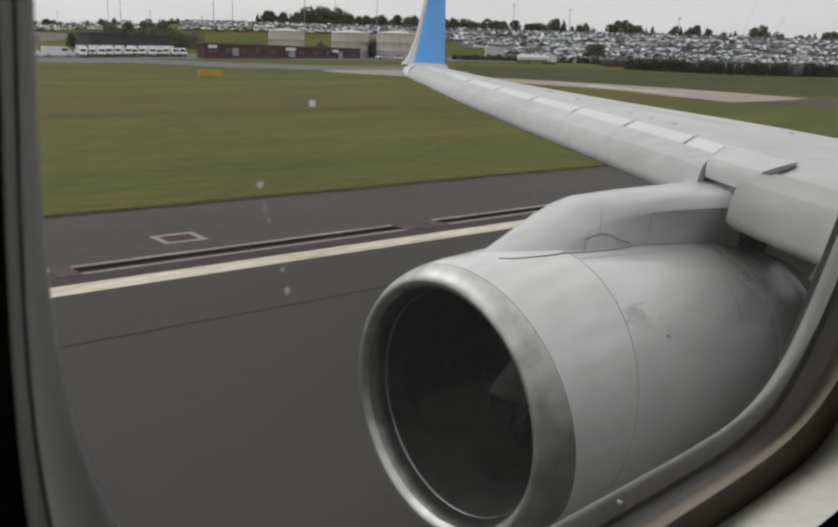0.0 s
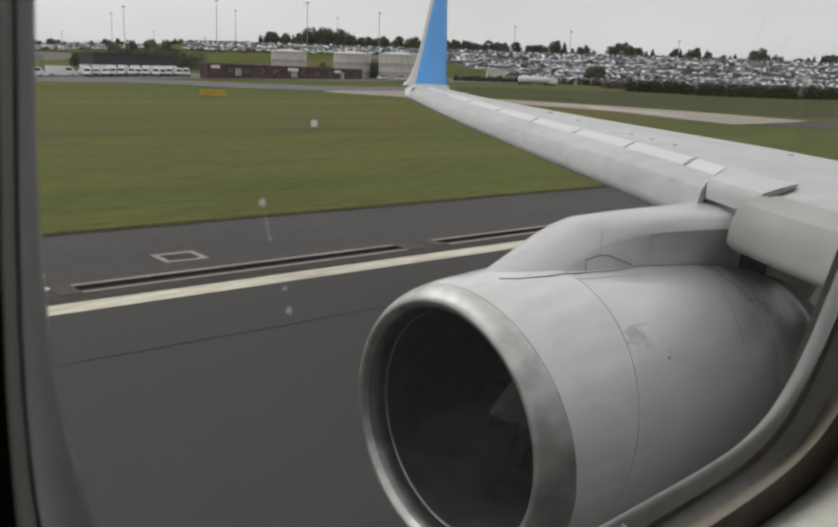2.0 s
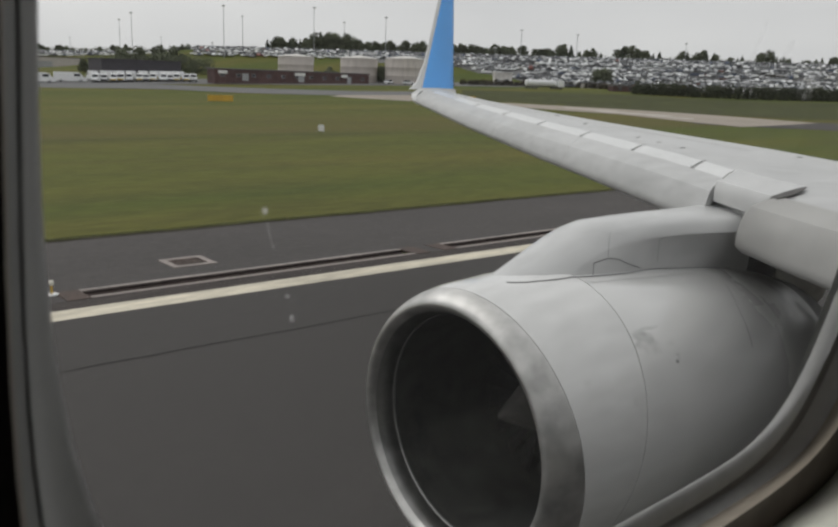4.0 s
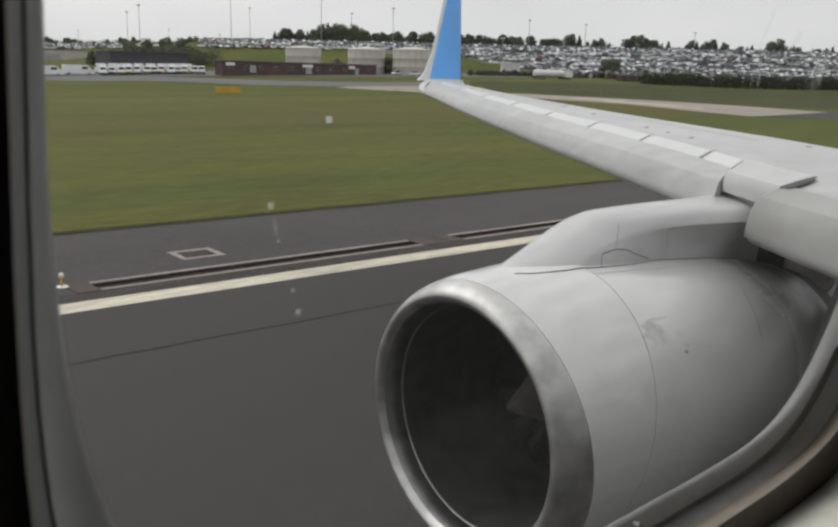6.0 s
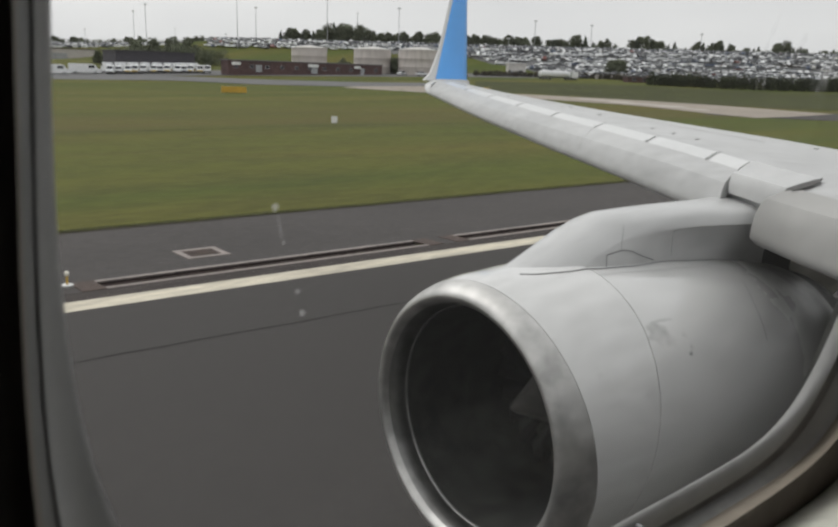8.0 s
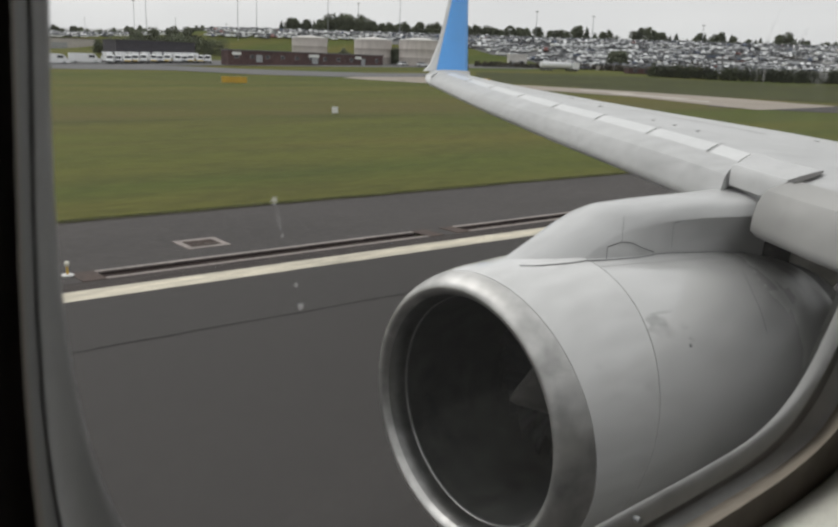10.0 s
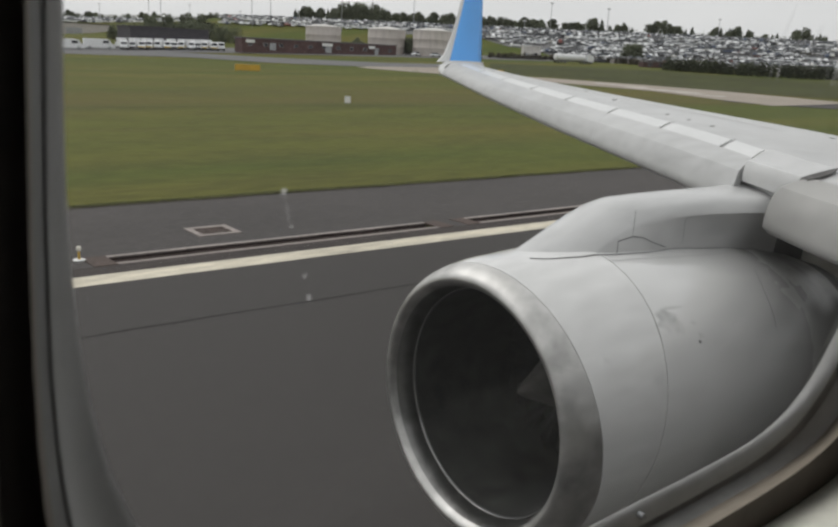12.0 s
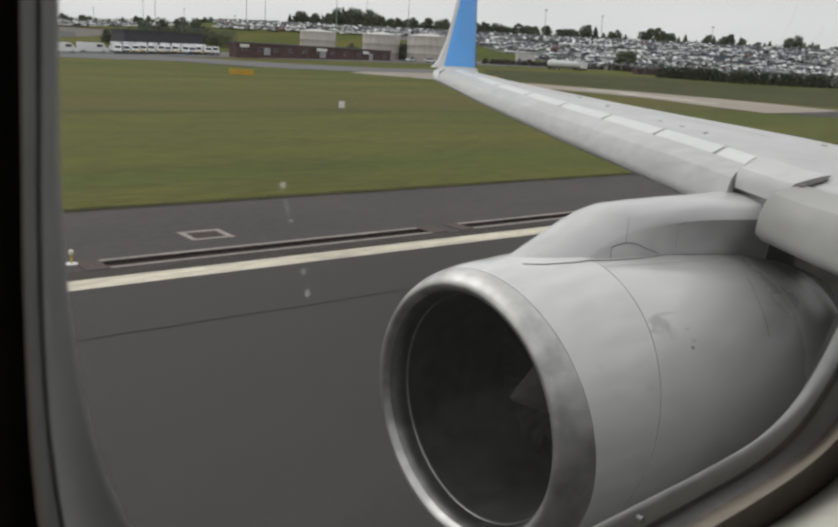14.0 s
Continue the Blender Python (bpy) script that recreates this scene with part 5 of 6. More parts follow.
def wheel_pair(parent, x, r, half):
    for k in (-1, 1):
        tyre = part("wheel", lathe([(-0.12, r * 0.6), (-0.12, r), (0.12, r), (0.12, r * 0.6)], 16, Matrix.Translation((x, k * half, r)) @ pose(0, 0, 0, 0, 0, 90)), TYRE, parent, smooth=True)
        part("rim", lathe([(-0.1, 0.01), (-0.1, r * 0.6), (0.1, r * 0.6), (0.1, 0.01)], 12, Matrix.Translation((x, k * half, r)) @ pose(0, 0, 0, 0, 0, 90)), GALV, tyre)


def van_model(length, high, stripe_mat, label, name="van"):
    v = root(name, label, "van", "vans parked in a row")
    L, w = length / 2, 1.0
    bm = bmesh.new()
    prof = [(-L, 0.35), (-L, high * 0.93), (-L + 0.12, high), (L * 0.42, high), (L * 0.62, high * 0.9), (L * 0.78, high * 0.55), (L * 0.97, high * 0.46), (L, high * 0.38), (L, 0.35)]
    rows = [[Vector((x, y * (1.0 if z < high * 0.6 else 0.92), z)) for x, z in prof] for y in (-w, -w * 0.97, w * 0.97, w)]
    vs = grid_faces(bm, rows)
    bm.faces.new(vs[0]), bm.faces.new(vs[-1][::-1])
    bmesh.ops.recalc_face_normals(bm, faces=bm.faces)
    part("body", bm, VANWHITE, v)
    bm = bmesh.new()
    rows = [[Vector((L * 0.63 + 0.02, y, high * 0.88)), Vector((L * 0.775 + 0.02, y, high * 0.57))] for y in (-0.8, 0.8)]
    grid_faces(bm, rows, closed=False)
    part("windscreen", bm, GLASS, v)
    for k in (-1, 1):
        part("side_window", box(L * 0.2, L * 0.58, k * 0.985 - 0.02, k * 0.985 + 0.02, high * 0.58, high * 0.84), GLASS, v)
        part("side_stripe", box(-L * 0.85, L * 0.6, k * 1.01 - 0.012, k * 1.01 + 0.012, high * 0.28, high * 0.5), stripe_mat, v)
    part("nose_panel", box(L * 0.99, L + 0.03, -0.85, 0.85, 0.62, high * 0.37), stripe_mat, v)
    part("bumper", box(L - 0.08, L + 0.1, -0.95, 0.95, 0.35, 0.6, 0.03), TYRE, v)
    part("bumper", box(-L - 0.1, -L + 0.08, -0.95, 0.95, 0.35, 0.6, 0.03), TYRE, v)
    wheel_pair(v, L * 0.62, 0.36, 0.9)
    wheel_pair(v, -L * 0.62, 0.36, 0.9)
    return v


VANS = [van_model(6.2, 2.5, VANYELLOW, "white service van with a yellow side stripe"), van_model(7.0, 2.5, VANWHITE, "plain white high-roofed van"), van_model(5.2, 2.3, DARKWALL, "white van with a dark side stripe"), van_model(8.8, 2.8, VANWHITE, "long white airport crew bus"), van_model(7.2, 2.9, VANWHITE, "tall white box lorry behind the vans", "box_lorry")]
FIRST = {}


def park(k, x, y, a):
    m = Matrix.Translation((x, y, land(x, y) + 0.1)) @ pose(0, 0, 0, 0, 0, a)
    if k not in FIRST:
        FIRST[k] = VANS[k]
        VANS[k].matrix_basis = m
    else:
        copy_thing(VANS[k], Matrix()).matrix_basis = m


park(3, 77.6, 251.0, -8)
park(3, 86.6, 251.5, -12)
for i in range(13):
    park((1, 2, 0, 0, 1, 0, 2, 0, 1, 2, 0, 0, 1)[i], 93.0 + 2.55 * i, 248.5 + 0.7 * math.sin(i * 2.1), -118 + 4 * math.sin(i * 1.7))
for i in range(8):
    park(4, 95.0 + 3.9 * i, 257.0, 82 + 5 * math.sin(i * 1.3))


def tanker(x, y, a):
    t = root("fuel_tanker", "white cylindrical fuel tanker lorry parked on the yard", "lorry", "", Matrix.Translation((x, y, land(x, y) + 0.1)) @ pose(0, 0, 0, 0, 0, a))
    part("tank", lathe([(-8.0, 0.02), (-8.0, 0.9), (-7.7, 1.15), (4.2, 1.15), (4.5, 0.9), (4.5, 0.02)], 24, Matrix.Translation((0, 0, 2.0))), VANWHITE, t, smooth=True)
    part("chassis", box(-8.0, 8.2, -0.6, 0.6, 0.75, 1.0), TYRE, t)
    c = part("cab", box(5.2, 8.0, -1.2, 1.2, 0.8, 3.0, 0.12), VANWHITE, t)
    part("windscreen", box(8.0, 8.03, -1.0, 1.0, 1.9, 2.8), GLASS, c)
    for wx in (-7.0, -5.6, -4.2, 4.0, 6.9):
        wheel_pair(t, wx, 0.48, 0.95)


tanker(229.5, 194.0, -12)


def small_car(x, y, a, mat_, label):
    c = root("car", label, "car", "cars by the tanks", Matrix.Translation((x, y, land(x, y) + 0.1)) @ pose(0, 0, 0, 0, 0, a))
    bm = bmesh.new()
    prof = [(-2.1, 0.3), (-2.15, 0.8), (-1.9, 0.95), (1.0, 0.95), (2.0, 0.78), (2.15, 0.55), (2.1, 0.3)]
    vs = grid_faces(bm, [[Vector((px, y_, pz)) for px, pz in prof] for y_ in (-0.85, 0.85)])
    bm.faces.new(vs[0]), bm.faces.new(vs[-1][::-1])
    bmesh.ops.recalc_face_normals(bm, faces=bm.faces)
    bmesh.ops.bevel(bm, geom=list(bm.edges), offset=0.05, segments=1, affect="EDGES")
    part("body", bm, mat_, c)
    bm = bmesh.new()
    vs = grid_faces(bm, [[Vector((-1.8, -0.8, 0.93)), Vector((-1.3, -0.68, 1.45)), Vector((0.3, -0.68, 1.45)), Vector((1.1, -0.8, 0.93))], [Vector((-1.8, 0.8, 0.93)), Vector((-1.3, 0.68, 1.45)), Vector((0.3, 0.68, 1.45)), Vector((1.1, 0.8, 0.93))]])
    bm.faces.new(vs[0]), bm.faces.new(vs[-1][::-1])
    bmesh.ops.recalc_face_normals(bm, faces=bm.faces)
    g = part("cabin_glass", bm, GLASS, c)
    part("roof", box(-1.28, 0.28, -0.67, 0.67, 1.45, 1.49), mat_, c)
    for wx in (-1.3, 1.3):
        wheel_pair(c, wx, 0.31, 0.78)


for x, y, a, m_, lb in ((191, 233.0, 15, VANWHITE, "white parked hatchback car beside a tank"), (196, 228.5, -20, VANWHITE, "white parked hatchback car beside a tank"), (203.0, 224.0, 30, DARKWALL, "dark parked car beside a tank"), (209.0, 220.5, 10, GALV, "silver parked car beside a tank"),
                        (249, 204, -20, VANWHITE, "white parked car on the yard"), (254, 202, -30, DARKWALL, "dark parked car on the yard"), (243.0, 199, -20, VANWHITE, "white parked car on the yard"), (214, 226, 50, VANWHITE, "white parked car on the yard")):
    small_car(x, y, a, m_, lb)


def parked_jet(x, y, a, size):
    j = root("parked_jet", "small white rear-engined jet parked on the apron", "aircraft", "jets on the apron", Matrix.Translation((x, y, land(x, y) + 0.1)) @ pose(0, 0, 0, 0, 0, a) @ Matrix.Scale(size, 4))
    part("body", lathe([(-14, 0.02), (-13.2, 0.6), (-11, 1.2), (-9, 1.35), (6, 1.35), (10, 0.9), (14, 0.2), (14.2, 0.02)], 24, Matrix.Translation((0, 0, 2.6))), VANWHITE, j, smooth=True)
    for k in (-1, 1):
        bm = bmesh.new()
        vs = grid_faces(bm, [[Vector((-2, k * 1.0, 2.0)), Vector((-0.5, k * 1.0, 2.25)), Vector((3, k * 1.0, 2.0)), Vector((0, k * 1.0, 1.9))], [Vector((4, k * 11, 2.7)), Vector((4.5, k * 11, 2.8)), Vector((5.5, k * 11, 2.7)), Vector((4.5, k * 11, 2.65))]])
        bm.faces.new(vs[0]), bm.faces.new(vs[1])
        bmesh.ops.recalc_face_normals(bm, faces=bm.faces)
        part("wing", bm, VANWHITE, j)
        part("engine", lathe([(7.0, 0.5), (7.0, 0.62), (8.5, 0.66), (10.5, 0.4)], 16, Matrix.Translation((0, k * 2.0, 3.0))), GALV, j, smooth=True)
        part("tailplane", box(12.6, 14.8, min(0, k * 4.2), max(0, k * 4.2), 7.3, 7.5), VANWHITE, j)
    bm = bmesh.new()
    vs = grid_faces(bm, [[Vector((9, -0.15, 3.4)), Vector((9, 0.15, 3.4)), Vector((13.5, 0.15, 3.2)), Vector((13.5, -0.15, 3.2))], [Vector((12.4, -0.1, 7.4)), Vector((12.4, 0.1, 7.4)), Vector((15, 0.1, 7.4)), Vector((15, -0.1, 7.4))]])
    bm.faces.new(vs[1])
    bmesh.ops.recalc_face_normals(bm, faces=bm.faces)
    part("fin", bm, VANWHITE, j)
    for p in ((-10, 0), (1, -1.8), (1, 1.8)):
        part("wheel_leg", rod((p[0], p[1], 0), (p[0], p[1], 1.6), 0.22), TYRE, j)


parked_jet(98.0, 690.0, 172, 1.3)
parked_jet(20.0, 560.0, 140, 0.9)
parked_jet(42.0, 520.0, 150, 0.8)


def light_mast(x, y, top):
    z0 = land(x, y)
    m = root("light_mast", "tall thin grey floodlight mast with a small head", "light mast", "car park light masts", Matrix.Translation((x, y, z0)))
    h = top - z0
    part("pole", rod((0, 0, -0.5), (0, 0, h), 0.2, 0.11, 8), GALV, m)
    hd = part("head", lathe([(h - 0.15, 0.02), (h - 0.15, 0.7), (h + 0.15, 0.7), (h + 0.25, 0.02)], 12, pose(0, 0, 0, 0, -90, 0)), GALV, m)
    for i in range(4):
        a = radians(90 * i + 30)
        part("lamp", box(math.cos(a) * 0.8 - 0.25, math.cos(a) * 0.8 + 0.25, math.sin(a) * 0.8 - 0.25, math.sin(a) * 0.8 + 0.25, h - 0.4, h - 0.1), MARKER, hd)


for x, y, z in ((168.4, 400.6, 32.9), (197.1, 485.8, 34.5), (200.0, 368.6, 37.3), (247.8, 434.4, 38.2), (230.5, 337.6, 37.4), (313.1, 425.3, 39.0), (273.6, 336.7, 36.1), (351.7, 314.7, 34.2), (365.1, 286.8, 32.0), (414.3, 251.3, 29.6),
                (220.4, 633.6, 28.4), (268.0, 585.3, 30.5), (274.6, 521.5, 26.1), (290.8, 276.5, 21.7), (328.7, 352.3, 40.3)):
    light_mast(x, y, z)


# ---- trees ----
def leaf_cloud(rnd, centres, count, size, flat=1.0):
    """Many small leaf faces scattered over clumps; from_pydata for speed."""
    vs, fs = [], []
    total = sum(r ** 2 for _, r in centres)
    for c, r in centres:
        for _ in range(int(count * r * r / total)):
            d = Vector((rnd.gauss(0, 1), rnd.gauss(0, 1), rnd.gauss(0, 1))).normalized()
            p = c + Vector((d.x, d.y, d.z * flat)) * r * (rnd.random() ** 0.45)
            nrm = (d + Vector((rnd.gauss(0, 0.6), rnd.gauss(0, 0.6), rnd.gauss(0, 0.6)))).normalized()
            a = nrm.orthogonal().normalized() * size * rnd.uniform(0.6, 1.3)
            b = nrm.cross(a).normalized() * size * rnd.uniform(0.4, 0.9)
            k = len(vs)
            vs += [p - a, p + b * 0.9, p + a, p - b]
            fs.append((k, k + 1, k + 2, k + 3))
    return vs, fs


def tree_model(seed, high, wide, conifer=False):
    rnd = random.Random(seed)
    t = root("tree", "dark green conical conifer on the ridge" if conifer else "dark green broad-leaved tree on the ridge", "tree", "trees along the ridge")
    bm = bmesh.new()
    add_rod(bm, (0, 0, -0.6), (0, 0, high * 0.45), high * 0.03, high * 0.018, 7)
    add_rod(bm, (0, 0, high * 0.45), (0, 0, high * 0.85), high * 0.018, high * 0.006, 6)
    centres = []
    if conifer:
        for i in range(9):
            f = i / 8
            r = wide * 0.5 * (1 - f) ** 0.8 + 0.25
            centres.append((Vector((rnd.uniform(-0.2, 0.2), rnd.uniform(-0.2, 0.2), high * (0.12 + 0.85 * f))), r))
    else:
        for i in range(9):
            a, f = rnd.uniform(0, 6.28), rnd.uniform(0.3, 0.82)
            rr = wide * 0.33 * math.sin(math.pi * min(1, f + 0.1)) * rnd.uniform(0.5, 1.15)
            p = Vector((math.cos(a) * rr, math.sin(a) * rr, high * f))
            add_rod(bm, (0, 0, high * f * 0.55), p, high * 0.012, high * 0.005, 5)
            centres.append((p, wide * rnd.uniform(0.17, 0.3)))
        centres.append((Vector((0, 0, high * 0.84)), wide * 0.22))
        centres.append((Vector((0, 0, high * 0.5)), wide * 0.32))
        for i in range(5):
            a = rnd.uniform(0, 6.28)
            centres.append((Vector((math.cos(a) * wide * 0.25, math.sin(a) * wide * 0.25, high * 0.2)), wide * 0.2))
    part("trunk", bm, BARK, t)
    vs, fs = leaf_cloud(rnd, centres, 1500, 0.34 if not conifer else 0.3, 0.85)
    me = bpy.data.meshes.new("crown")
    me.from_pydata(vs, [], fs)
    me.materials.append(CONIFER if conifer else LEAF)
    c = new("crown", me)
    c.parent = t
    return t


TREES = [tree_model(1, 7.5, 7.5), tree_model(2, 8.0, 6.5), tree_model(3, 6.5, 7.0), tree_model(5, 7.0, 3.2, True), tree_model(6, 8.5, 3.6, True)]
used = set()
rnd = random.Random(11)


def plant(kind, x, y, s):
    m = Matrix.Translation((x, y, land(x, y))) @ pose(0, 0, 0, 0, 0, rnd.uniform(0, 360)) @ Matrix.Diagonal((s * rnd.uniform(0.9, 1.15), s * rnd.uniform(0.9, 1.15), s, 1))
    if kind not in used:
        used.add(kind)
        TREES[kind].matrix_basis = m
        return
    o = copy_thing(TREES[kind], Matrix())
    o.matrix_basis = m


def ridge(v, u):
    """A point v metres along the ridge (towards the tail is positive) at u up the slope."""
    return (0.71 * u + 0.7 * v) / 0.994, (0.7 * u - 0.71 * v) / 0.994


# the dense wood on the ridge, then looser groups either side
for i in range(46):
    v = -118 + 140 * i / 45
    bulk = 1.12 + 0.85 * math.exp(-((v + 83) / 11) ** 2)
    for k in range(2):
        x, y = ridge(v + rnd.uniform(-2.5, 2.5), 470 + 14 * k + rnd.uniform(-4, 4))
        plant(rnd.choice((0, 1, 2, 0, 1, 2, 3)), x, y, rnd.uniform(0.75, 1.0) * bulk)
for i in range(110):
    v = 30 + 260 * i / 109 + rnd.uniform(-1.5, 1.5)
    clump = math.sin(v * 0.17) + 0.7 * math.sin(v * 0.41 + 1)
    if clump < -0.9 and v < 170:
        continue
    x, y = ridge(v, 470 + rnd.uniform(-6, 8))
    plant(rnd.choice((0, 2, 3, 1, 3)), x, y, (0.95 - 0.0012 * (v - 30)) * rnd.uniform(0.75, 1.1) + 0.24 * max(0, clump))
for i in range(120):
    v = -125 - 330 * i / 119 + rnd.uniform(-2, 2)
    x, y = ridge(v, 590 + rnd.uniform(-10, 14) + 0.25 * (-v - 125))
    plant(rnd.choice((0, 1, 2, 0, 2, 3, 4)), x, y, 0.68 * (rnd.uniform(0.8, 1.25) + 0.35 * math.sin(v * 0.11)))
# dark clump behind the shed, the round tree on the car park slope
for x, y, s in ((132, 322, 0.95), (139, 320, 1.1), (147, 323, 1.25), (155, 320, 1.2), (162, 324, 1.3), (169, 321, 0.9), (143, 328, 1.3), (127, 326, 0.9), (158, 329, 1.35), (201.5, 268, 0.75), (205, 263, 0.7), (215, 243, 0.8), (218, 239, 0.6), (186.0, 262.0, 0.7), (195.6, 243.6, 0.95), (196.8, 242.4, 0.8)):
    plant(rnd.choice((0, 2)), x - (9 if x < 175 else 0), y, s * (1.12 if 138 < x < 165 else 0.85 if x < 175 else 1))
for x, y, s in ((290.0, 215.7, 0.9), (292.0, 214.5, 1.0), (293.6, 213.6, 0.9), (291.2, 216.6, 0.95)):
    plant(2, x, y, s)


def hedge_row(points, high, wide, count, name, label, leaves=HEDGE):
    rnd2 = random.Random(len(name))
    centres = []
    for (x0, y0), (x1, y1) in zip(points, points[1:]):
        n = max(2, int(math.hypot(x1 - x0, y1 - y0) / 1.6))
        for i in range(n):
            t = i / n
            x, y = x0 + (x1 - x0) * t + rnd2.uniform(-0.6, 0.6), y0 + (y1 - y0) * t + rnd2.uniform(-0.6, 0.6)
            h = high * rnd2.uniform(0.75, 1.1)
            for f in (0.25, 0.65):
                centres.append((Vector((x, y, land(x, y) + h * f)), wide * rnd2.uniform(0.4, 0.6)))
    vs, fs = leaf_cloud(rnd2, centres, count, 0.3, 0.9)
    me = bpy.data.meshes.new(name)
    me.from_pydata(vs, [], fs)
    me.materials.append(leaves)
    return tagged(new(name, me), label, "hedge", kind="stuff")


hedge_row([(236, 160), (240, 146), (244, 134), (252, 125), (263, 118), (275, 113), (300, 105), (330, 96)], 4.0, 3.6, 34000, "hedge", "tall dark unclipped hedge below the car park")
hedge_row([(186, 305), (200, 300), (214, 280), (226, 262), (240, 250)], 2.2, 2.6, 5000, "bushes", "low dark scrub bushes on the bank")
hedge_row([(222, 227), (232, 220), (252, 210), (258, 202), (262, 194), (256, 178), (247, 162)], 2.0, 2.4, 9000, "scrub", "low brown scrub between the yard and the car park", SCRUB)
hedge_row([ridge(v, 476 + 5 * math.sin(v * 0.3)) for v in range(-120, 300, 12)], 3.4, 4.2, 26000, "ridge_thicket", "low dark thicket along the skyline", LEAF)
hedge_row([ridge(v, 600 - 0.25 * (v + 125)) for v in range(-460, -110, 12)], 5.2, 5.0, 26000, "far_thicket", "low dark thicket along the far skyline", LEAF)
hedge_row([(118, 318), (140, 316), (166, 316)], 7.5, 6.0, 9000, "shed_thicket", "dark bushes crowded behind the shed", LEAF)
for u_, v0, v1 in ((372, 60, 150), (398, -20, 60), (398, 110, 210), (424, 30, 140), (446, -40, 40), (446, 150, 260)):
    hedge_row([ridge(v, u_ + 4 * math.sin(v * 0.13)) for v in range(v0, v1, 10)], 1.5, 1.8, 1500, "shrubs", "low dark shrubs between the rows of cars", SCRUB)
hedge_row([(249, 153), (252, 151.5)], 3.4, 2.2, 900, "yellow_bush", "yellow-green bush beside the hedge", GOLD)


# ---- the car park on the slope: far too many cars to count ----
def park_foot(q):
    """How far up the slope the car park begins, by the bearing x / y."""
    return float(np.interp(q, (0.95, 1.0, 1.08, 1.15, 1.3, 1.4), (405, 386, 378, 352, 340, 324)))


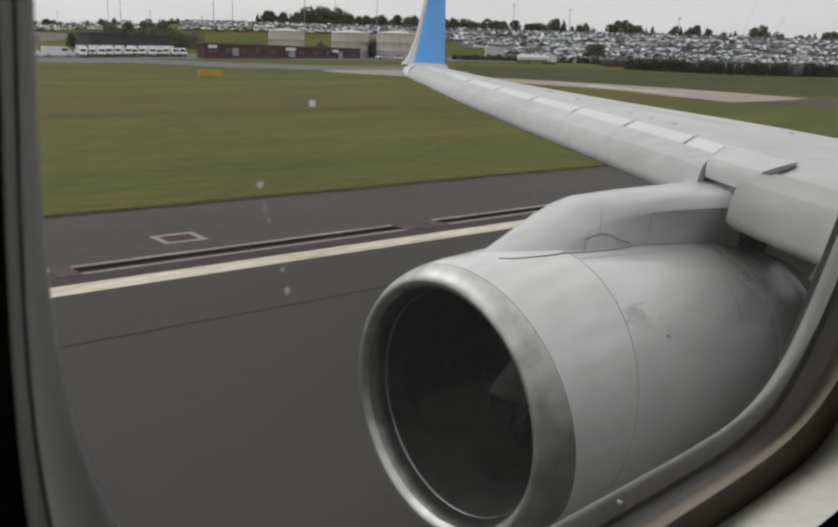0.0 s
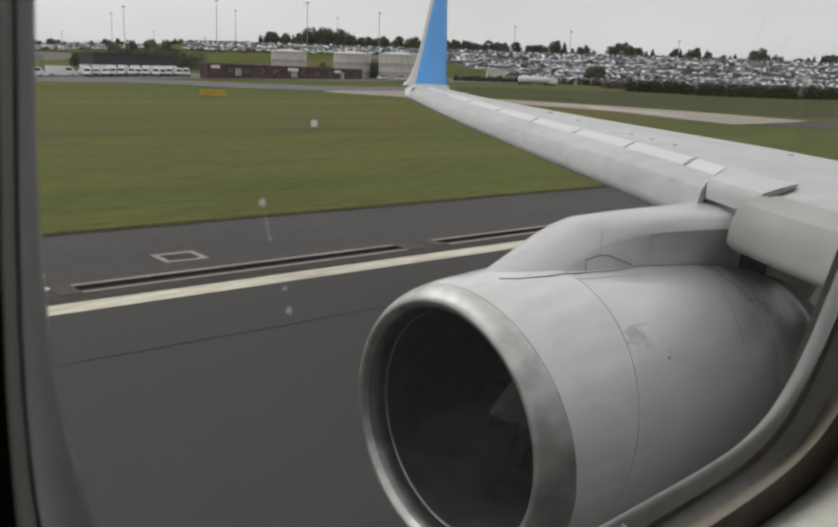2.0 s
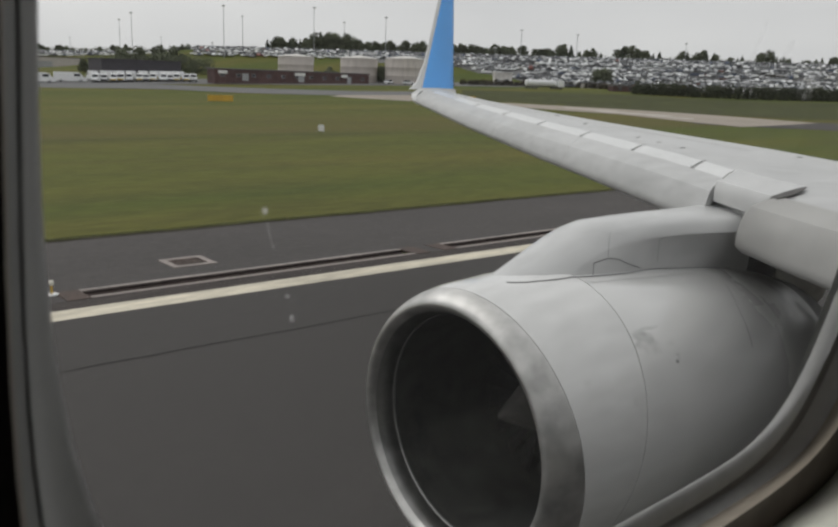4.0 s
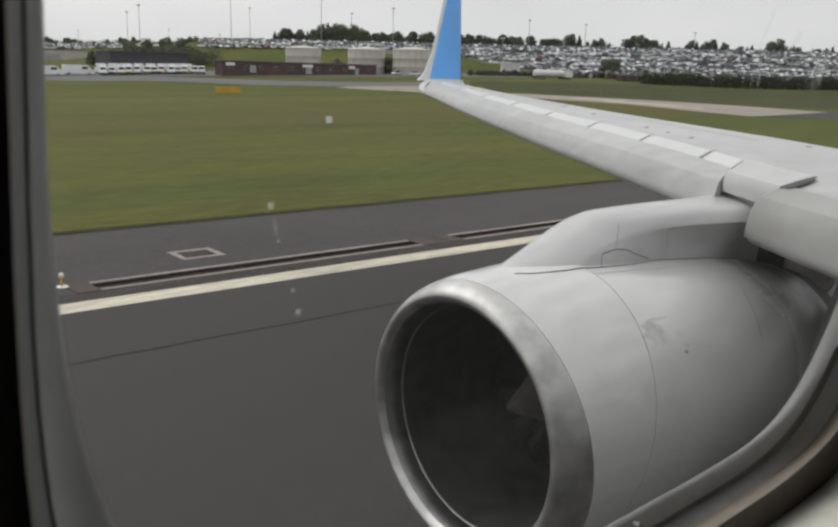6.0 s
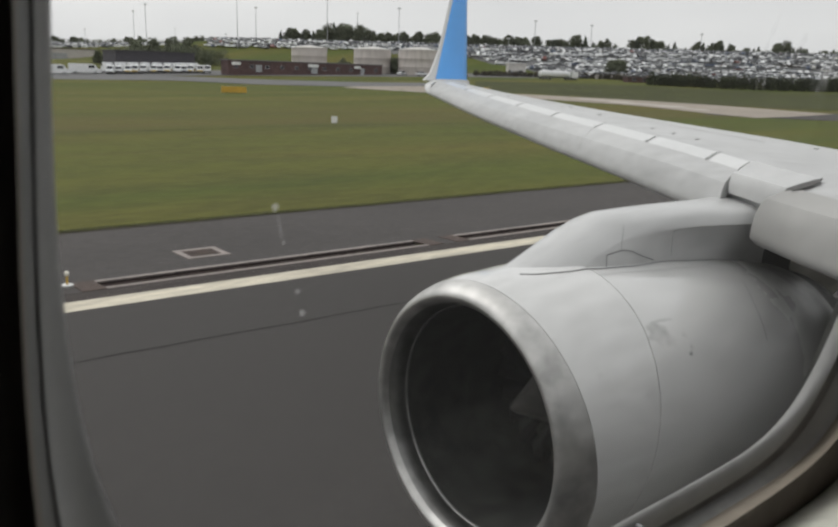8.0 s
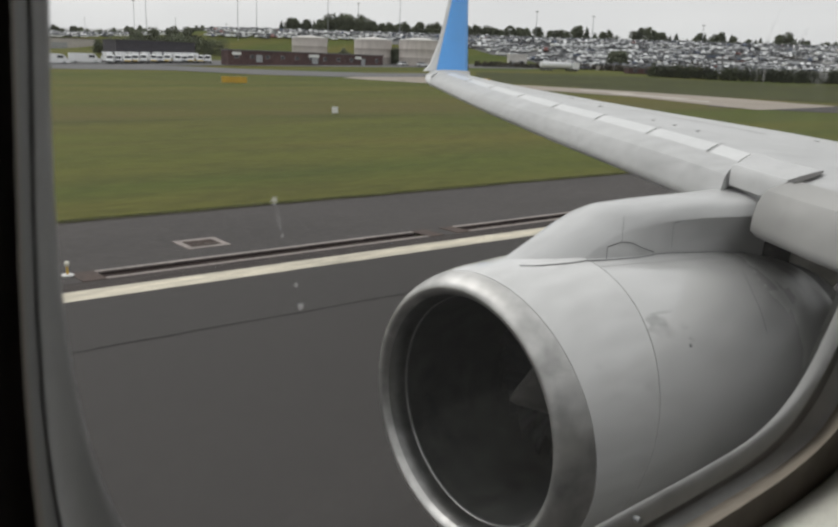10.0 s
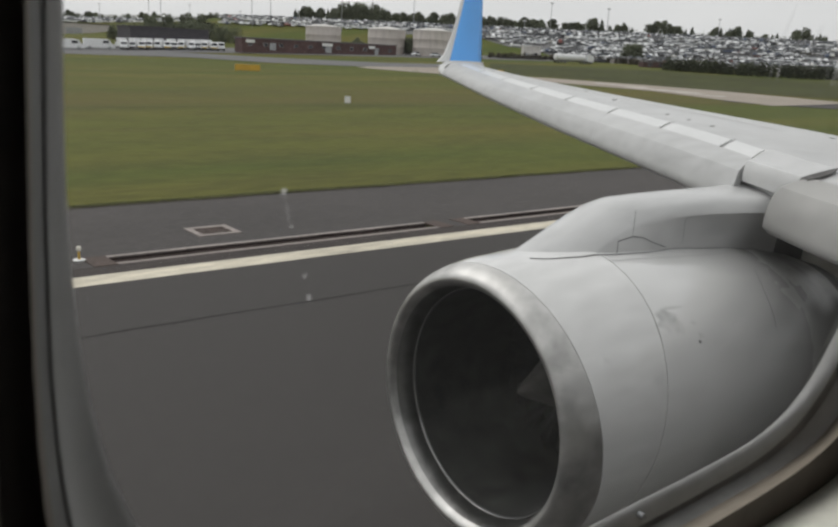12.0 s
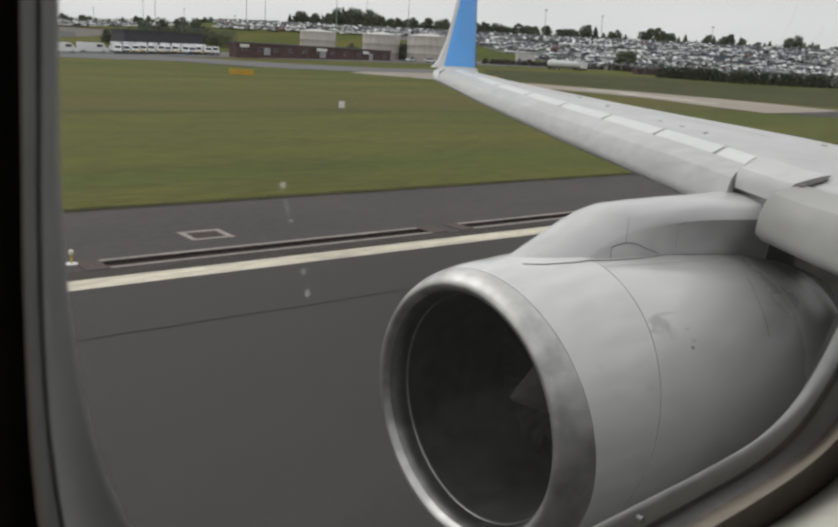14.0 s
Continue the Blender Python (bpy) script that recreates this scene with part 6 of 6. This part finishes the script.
def car_field():
    rnd3 = random.Random(21)
    bv, bf, gv, gf = [], [], [], []
    bprof = [(-2.15, 0.25), (-2.2, 0.85), (-1.9, 0.98), (0.95, 0.98), (2.05, 0.78), (2.2, 0.3)]
    gprof = [(-1.75, 0.96), (-1.25, 1.46), (0.25, 1.46), (1.05, 0.96)]
    for r in range(38):
        u = 324 + r * 4.9 + (1.6 if r % 2 else 0.0)
        v = -150.0
        if r >= 30:              # the strip of cars along the crest further towards the nose
            u, v = 556 + (r - 30) * 5.2, -330.0
        while v < (330 if r < 30 else -110):
            v += rnd3.uniform(2.35, 2.9)
            x, y = ridge(v, u + rnd3.uniform(-2.2, 2.2) + 2.5 * math.sin(v * 0.05 + r))
            if y < 40 or (r < 30 and x / y < 0.5) or (r >= 30 and not 0.3 < x / y < 0.52):
                continue
            if r < 30 and u < park_foot(x / y):
                continue
            if rnd3.random() < 0.06 or noise.noise((x * 0.06, y * 0.06, 3.0)) > 0.42:
                continue
            z = land(x, y) + 0.05
            a = radians(-45 + 90 * 0 + rnd3.uniform(-14, 14) + 18 * math.sin(v * 0.021 + r * 0.7) + (180 if rnd3.random() < 0.5 else 0) + (90 if r % 2 else 0))
            ca, sa = math.cos(a), math.sin(a)
            s = rnd3.uniform(0.92, 1.12)
            hgt = s * rnd3.choice((1.0, 1.0, 1.05, 1.2))
            k = len(bv)
            for w in (-0.86, 0.86):
                for px, pz in bprof:
                    bv.append((x + s * (px * ca - w * sa), y + s * (px * sa + w * ca), z + pz * hgt))
            n = len(bprof)
            bf += [(k + i, k + i + 1, k + n + i + 1, k + n + i) for i in range(n - 1)] + [tuple(k + i for i in range(n))[::-1], tuple(k + n + i for i in range(n))]
            # roof panel rides on the body island through a shared pillar
            k2 = len(bv)
            for w in (-0.62, 0.62):
                for px in (-1.25, 0.25):
                    bv.append((x + s * (px * ca - w * sa), y + s * (px * sa + w * ca), z + 1.48 * hgt))
            bf += [(k2, k2 + 1, k2 + 3, k2 + 2), (k + 2, k2, k2 + 2, k + n + 2)]
            g = len(gv)
            for w in (-0.8, 0.8):
                for px, pz in gprof:
                    t = 0.84 if pz > 1.2 else 1.0
                    gv.append((x + s * (px * ca - w * t * sa), y + s * (px * sa + w * t * ca), z + pz * hgt))
            gf += [(g + i, g + i + 1, g + 5 + i, g + 4 + i) for i in range(3)] + [(g, g + 1, g + 2, g + 3)[::-1], (g + 4, g + 5, g + 6, g + 7)]
    me = bpy.data.meshes.new("parked_cars")
    me.from_pydata(bv, [], bf)
    me.materials.append(CARS)
    cars = tagged(new("parked_cars", me), "hundreds of closely parked cars of mixed colours", "cars", kind="stuff")
    mg = bpy.data.meshes.new("car_windows")
    mg.from_pydata(gv, [], gf)
    mg.materials.append(CARGLASS)
    w = new("car_windows", mg)
    w.parent = cars
    tagged(w, "dark car windows", kind="stuff")


car_field()
bm = bmesh.new()
rows = []
for i in range(25):
    row = []
    for k in range(61):
        v = -60 + 400 * k / 60
        x, y = ridge(v, 360)
        foot = park_foot(x / max(y, 1.0)) - 4
        x, y = ridge(v, foot + (468 - foot) * i / 24)
        row.append(Vector((x, y, land(x, y) + 0.06)))
    rows.append(row)
grid_faces(bm, rows, closed=False)
bmesh.ops.recalc_face_normals(bm, faces=bm.faces)
tagged(part("car_park", bm, TAXI), "grey surface of the sloping car park", "car park", kind="structure")


# ---- the grass verge against the shoulder ----
def verge():
    rnd4 = random.Random(8)
    vs, fs = [], []
    for _ in range(30000):
        x = rnd4.uniform(4, 66)
        off = abs(rnd4.gauss(0, 0.22))
        w = 9.25 + off - 0.12 + 0.15 * noise.noise((x * 0.5, 0, 0))
        p = rw(x, w)
        p.z = max(land(p.x, p.y), p.z) - 0.01
        h = rnd4.uniform(0.03, 0.07)
        a = rnd4.uniform(0, 6.28)
        d = Vector((math.cos(a), math.sin(a), 0)) * rnd4.uniform(0.012, 0.03)
        t = Vector((rnd4.gauss(0, 0.05), rnd4.gauss(0, 0.05), h))
        k = len(vs)
        vs += [p - d, p + d, p + t]
        fs.append((k, k + 1, k + 2))
    me = bpy.data.meshes.new("verge_grass")
    me.from_pydata(vs, [], fs)
    me.materials.append(TUFT)
    tagged(new("verge_grass", me), "ragged longer grass along the shoulder's edge", "grass", kind="stuff")


verge()
